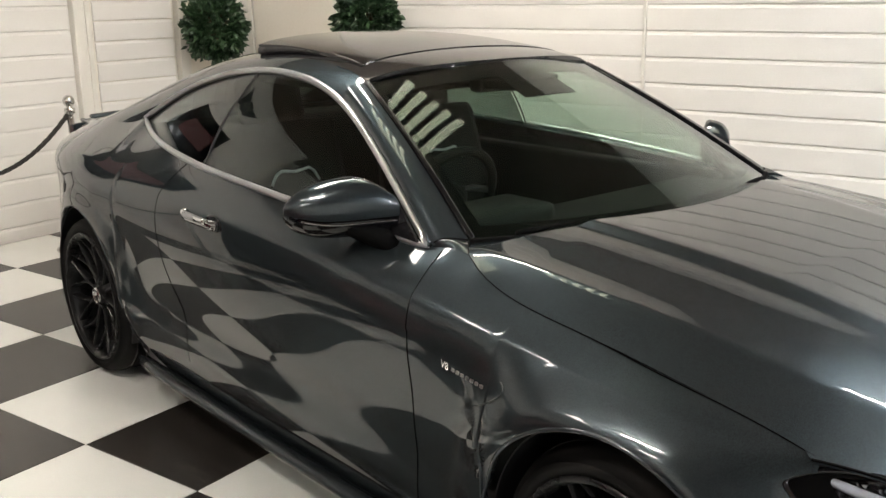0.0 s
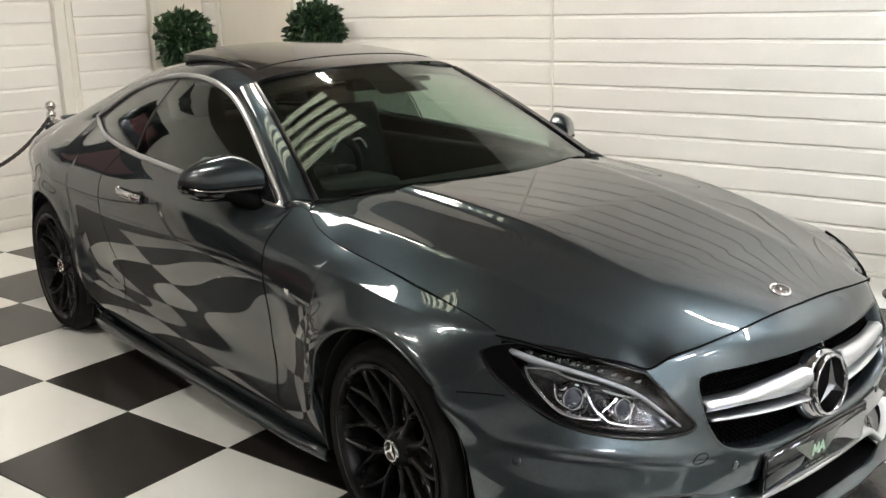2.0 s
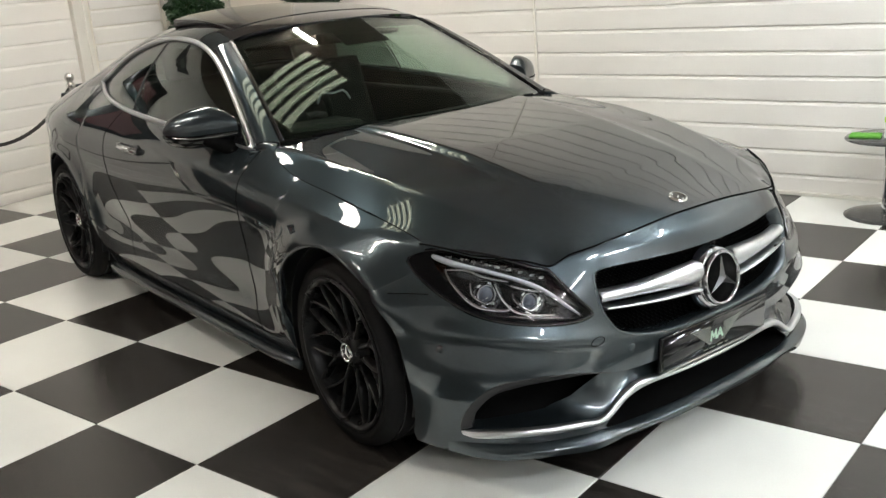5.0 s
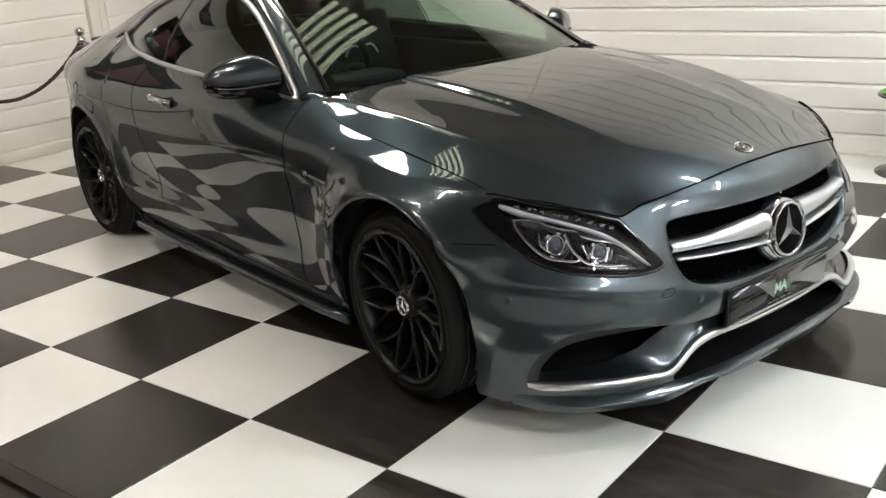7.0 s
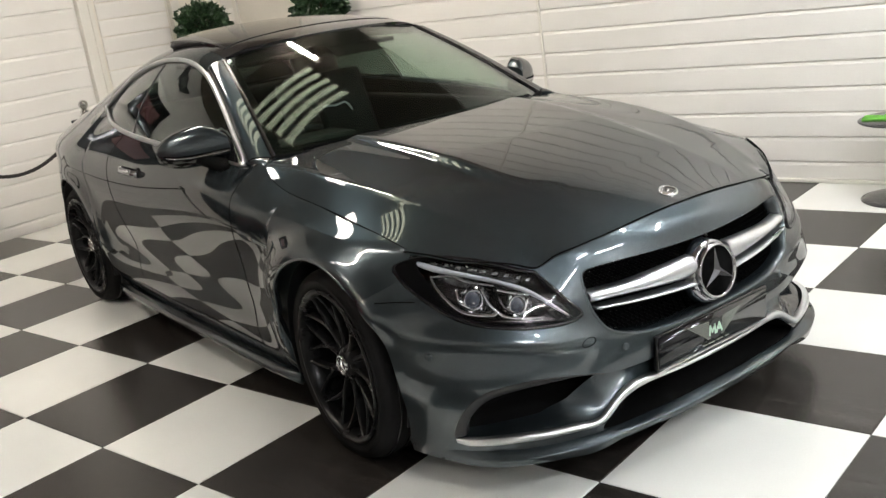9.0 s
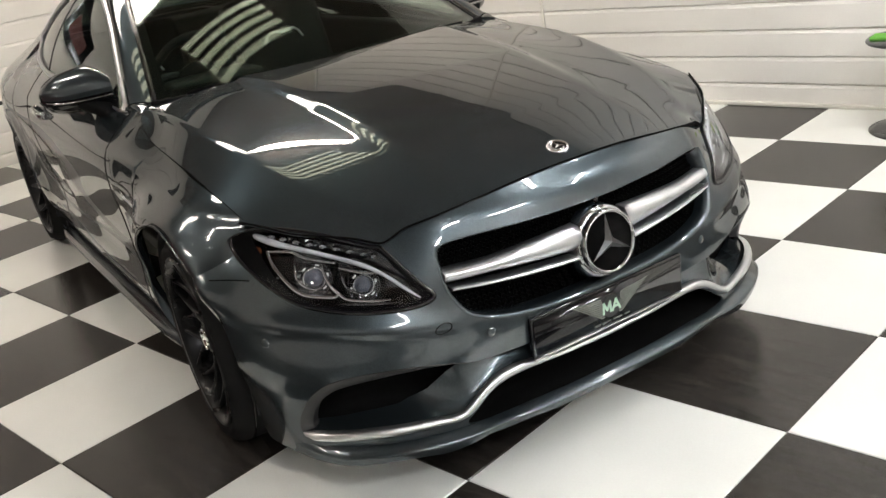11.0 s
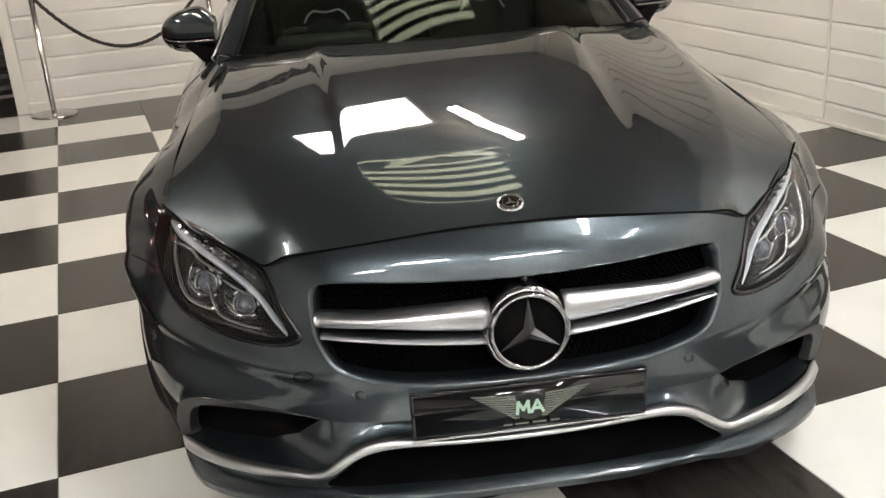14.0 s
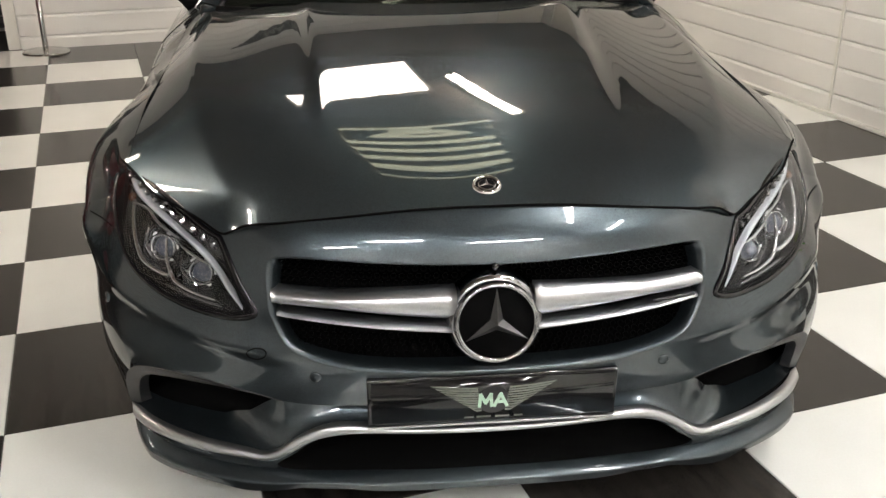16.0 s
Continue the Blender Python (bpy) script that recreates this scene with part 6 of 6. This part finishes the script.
part("body", bm, CARD, leaflet, smooth=False)
bm = bmesh.new()
box(bm, (-0.057, -0.022, 0.085), (0.057, 0.022, 0.115))
part("band", bm, LIME, leaflet, smooth=False)

# ---------- red car parked on the dark floor ----------
red = empty("saloon_car", pose(-2.95, -1.72, 0))
tagged(red, "glossy red car parked on the dark floor", "car")
RED_BASE = curve((-2.2, -1.9, -1.25, 0.0, 1.25, 1.9, 2.2), (0.30, 0.22, 0.19, 0.19, 0.19, 0.22, 0.30))
RED_TOP = curve((-2.2, -1.9, -1.2, -0.2, 0.6, 1.3, 1.9, 2.2), (0.62, 0.80, 0.90, 0.93, 0.92, 0.88, 0.78, 0.62))
RED_ROOF = curve((-1.7, -1.0, -0.3, 0.3, 1.0, 1.6), (0.90, 1.22, 1.38, 1.39, 1.24, 0.92))
RED_WIDE = curve((-2.2, -1.9, -1.3, 0.0, 1.3, 1.9, 2.2), (0.55, 0.80, 0.88, 0.90, 0.88, 0.80, 0.52))
RED_WHEELS = (-1.13, 1.13)


def red_flank(x, v):
    first = x[:, 0]
    low = RED_BASE(first)
    for xc in RED_WHEELS:
        d = np.clip(1 - ((first - xc) / 0.36) ** 2, 0, None)
        low = np.where(d > 0, np.maximum(low, 0.32 + 0.36 * np.sqrt(d)), low)
    z = low[:, None] + (RED_TOP(x) - low[:, None]) * v
    h = (z - 0.2) / 0.7
    y = RED_WIDE(x) * (1 - 0.07 * (h - 0.45) ** 2 * 4 - 0.03 * np.exp(-((h - 0.28) / 0.08) ** 2))
    return pts(x, y, z)


def red_cabin(x, v):
    y0 = RED_WIDE(x) * 0.86 - 0.0 * x
    z0 = RED_TOP(x)
    return pts(x, y0 * (1 - 0.30 * v - 0.70 * v ** 6), z0 + (np.maximum(RED_ROOF(x), z0 + 0.01) - z0) * (1 - (1 - v) ** 1.8))


rx = np.unique(np.concatenate([np.linspace(-2.2, 2.2, 70)] + [xc + 0.36 * np.cos(np.linspace(0, np.pi, 24)) for xc in RED_WHEELS]))
for s in (-1, 1):
    sheet("body_side", red_flank, rx, np.linspace(0, 1, 20), RED, red, side=s, thick=0.015)
    sheet("side_window", red_cabin, np.linspace(-1.45, 1.35, 40), np.linspace(0.06, 0.62, 12), TINT, red, side=s, thick=0.004)
    sheet("roof_side", red_cabin, np.linspace(-1.7, 1.6, 40), np.linspace(0.60, 1.0, 12), RED, red, side=s, thick=0.006)
    bm = bmesh.new()
    box(bm, (-0.78, 0.80, 0.17), (0.78, 0.885, 0.25), Matrix.Diagonal((1, s, 1, 1)), bevel=0.02)
    bmesh.ops.recalc_face_normals(bm, faces=bm.faces)
    part("side_skirt", bm, RED, red)
    for xc in RED_WHEELS:
        bm = bmesh.new()
        lathe(bm, ((0.0, 0.60), (0.37, 0.60), (0.37, 0.86)), 40, "Y")
        for v in bm.verts:
            v.co = Vector((v.co.x + xc, s * v.co.y, v.co.z + 0.32))
        part("arch_liner", bm, SATIN_BLACK, red)


def red_deck(x, w):
    v = np.abs(w)
    return pts(x, RED_WIDE(x) * 0.965 * w, RED_TOP(x) + 0.05 * (1 - v ** 3))


sheet("bonnet", red_deck, np.linspace(1.2, 2.2, 24), np.linspace(-1, 1, 30), RED, red, thick=0.01)
sheet("boot_lid", red_deck, np.linspace(-2.2, -1.3, 24), np.linspace(-1, 1, 30), RED, red, thick=0.01)
bm = bmesh.new()
box(bm, (-2.05, -0.72, 0.16), (2.05, 0.72, 0.82), bevel=0.08)
part("underbody", bm, SATIN_BLACK, red)


def plain_wheel(x, y, turn):
    w = empty("wheel", pose(x, y, 0.32, 0, 0, turn))
    w.parent = red
    bm = bmesh.new()
    lathe(bm, ((0.20, 0.09), (0.235, 0.112), (0.30, 0.110), (0.318, 0.09), (0.32, 0.06), (0.32, -0.06), (0.318, -0.09), (0.30, -0.110), (0.235, -0.112), (0.20, -0.09)), 56, "Y")
    part("tyre", bm, RUBBER, w)
    bm = bmesh.new()
    lathe(bm, ((0.225, 0.108), (0.215, 0.112), (0.205, 0.10), (0.195, 0.03), (0.0, 0.02)), 56, "Y")
    part("rim", bm, SATIN_BLACK, w)
    bm = bmesh.new()
    for k in range(5):
        a = k * 2 * math.pi / 5
        box(bm, (0.03, 0.055, -0.022), (0.215, 0.095, 0.022), Matrix.Rotation(a, 4, "Y"), bevel=0.006)
    part("spokes", bm, SATIN_BLACK, w)


for xc in RED_WHEELS:
    plain_wheel(xc, 0.785, 0)
    plain_wheel(xc, -0.785, 180)

# ---------- wall across the showroom ----------
poster = empty("framed_screen", pose(WEST + 0.035, 1.2, 1.98, 0, 0, 90))
tagged(poster, "dark framed screen with a dim red picture on the wall", "screen")
bm = bmesh.new()
box(bm, (-0.55, -0.03, -0.36), (0.55, 0.012, 0.36), bevel=0.008)
part("frame", bm, GLOSS_BLACK, poster, smooth=False)
bm = bmesh.new()
box(bm, (-0.40, -0.034, -0.20), (0.30, -0.031, 0.12))
part("picture", bm, SCREEN_RED, poster, smooth=False)


# winged round sign above the screen
sign = empty("wall_sign", pose(WEST + 0.006, 1.33, 2.95, 0, 0, 90))
tagged(sign, "dark winged round sign with a pale monogram on the wall", "sign")
for s in (-1, 1):
    for k in range(6):
        bm = bmesh.new()
        y1, z1 = 0.42 - 0.045 * k, 0.15 - 0.052 * k
        vs = [bm.verts.new((s * a, d, b)) for d in (-0.012 - 0.0015 * k, 0.0) for a, b in ((0.10, 0.09 - 0.030 * k), (y1, z1), (y1 - 0.02, z1 - 0.045), (0.10, 0.055 - 0.030 * k))]
        for f in ((0, 1, 2, 3), (7, 6, 5, 4), (0, 4, 5, 1), (1, 5, 6, 2), (2, 6, 7, 3), (3, 7, 4, 0)):
            bm.faces.new([vs[j] for j in f])
        bmesh.ops.recalc_face_normals(bm, faces=bm.faces)
        part("feather", bm, SATIN_BLACK, sign, smooth=False)
bm = bmesh.new()
lathe(bm, ((0.0, -0.022), (0.125, -0.022), (0.135, -0.016), (0.135, 0.0)), 40, "Y")
part("disc", bm, SATIN_BLACK, sign)
monogram(0.15, Matrix.Translation((0, -0.0225, 0)) @ Matrix.Rotation(radians(90), 4, "X"), WING, sign, "sign_emblem")

# ---------- floor tiles ----------
def tile_mesh(name, mat):
    e, b = TILE / 2 - 0.0012, 0.0022
    verts = [(-e, -e, -0.011), (e, -e, -0.011), (e, e, -0.011), (-e, e, -0.011), (-e, -e, -b), (e, -e, -b), (e, e, -b), (-e, e, -b),
             (-e + b, -e + b, 0), (e - b, -e + b, 0), (e - b, e - b, 0), (-e + b, e - b, 0)]
    faces = [(8, 9, 10, 11)]
    for k in range(4):
        n = (k + 1) % 4
        faces += [(k, n, 4 + n, 4 + k), (4 + k, 4 + n, 8 + n, 8 + k)]
    me = bpy.data.meshes.new(name)
    me.from_pydata(verts, [], faces)
    me.update()
    me.materials.append(mat)
    return me


tiled = empty("tiled_floor")
tagged(tiled, "black and white chequered floor tiles", "floor", kind="structure")
bm = bmesh.new()
box(bm, (-4.82, -0.6, -0.0115), (EAST, NORTH, -0.004))
part("joint_bed", bm, GROUT, tiled, smooth=False)
white, black = tile_mesh("tile", WHITE_TILE), tile_mesh("tile", BLACK_TILE)
for i in range(-8, 11):
    for j in range(-1, 7):
        ob = new("tile", white if (i + j) % 2 and (i, j) != (-8, 1) else black)
        ob.parent = tiled
        ob.location = ((i + 0.5) * TILE, (j + 0.5) * TILE, 0)
bm = bmesh.new()
box(bm, (-5.7, -0.655, -0.012), (EAST, -0.602, 0.004), bevel=0.003)
tagged(part("trim_floor", bm, DARK_FLOOR, None, smooth=False), "dark edging strip along the tiles", "trim", kind="structure")

# boards of the walls
lay_boards(wall_north, place_north, ((2.0 - 0.22, 2.0 - 0.02), (6.6 - 3.70, 6.6 - 1.318), (6.6 - 1.30, 6.6 + 2.35), (6.6 + 2.36, 6.6 + 6.0)))
lay_boards(wall_west, Matrix.Translation((WEST, -0.285, 0)) @ Matrix(((0, 1, 0), (1, 0, 0), (0, 0, 1))).to_4x4(), ((0.09, 3.03),), 0.1569, -0.063)
lay_boards(wall_recess, place_recess, ((0.0, 6.05),))
lay_boards(wall_south, place_south, ((0.9, 4.4), (4.4, 8.8), (8.8, 13.0)))
lay_boards(wall_east, place_east, ((0.0, 5.2), (5.2, 10.4)))
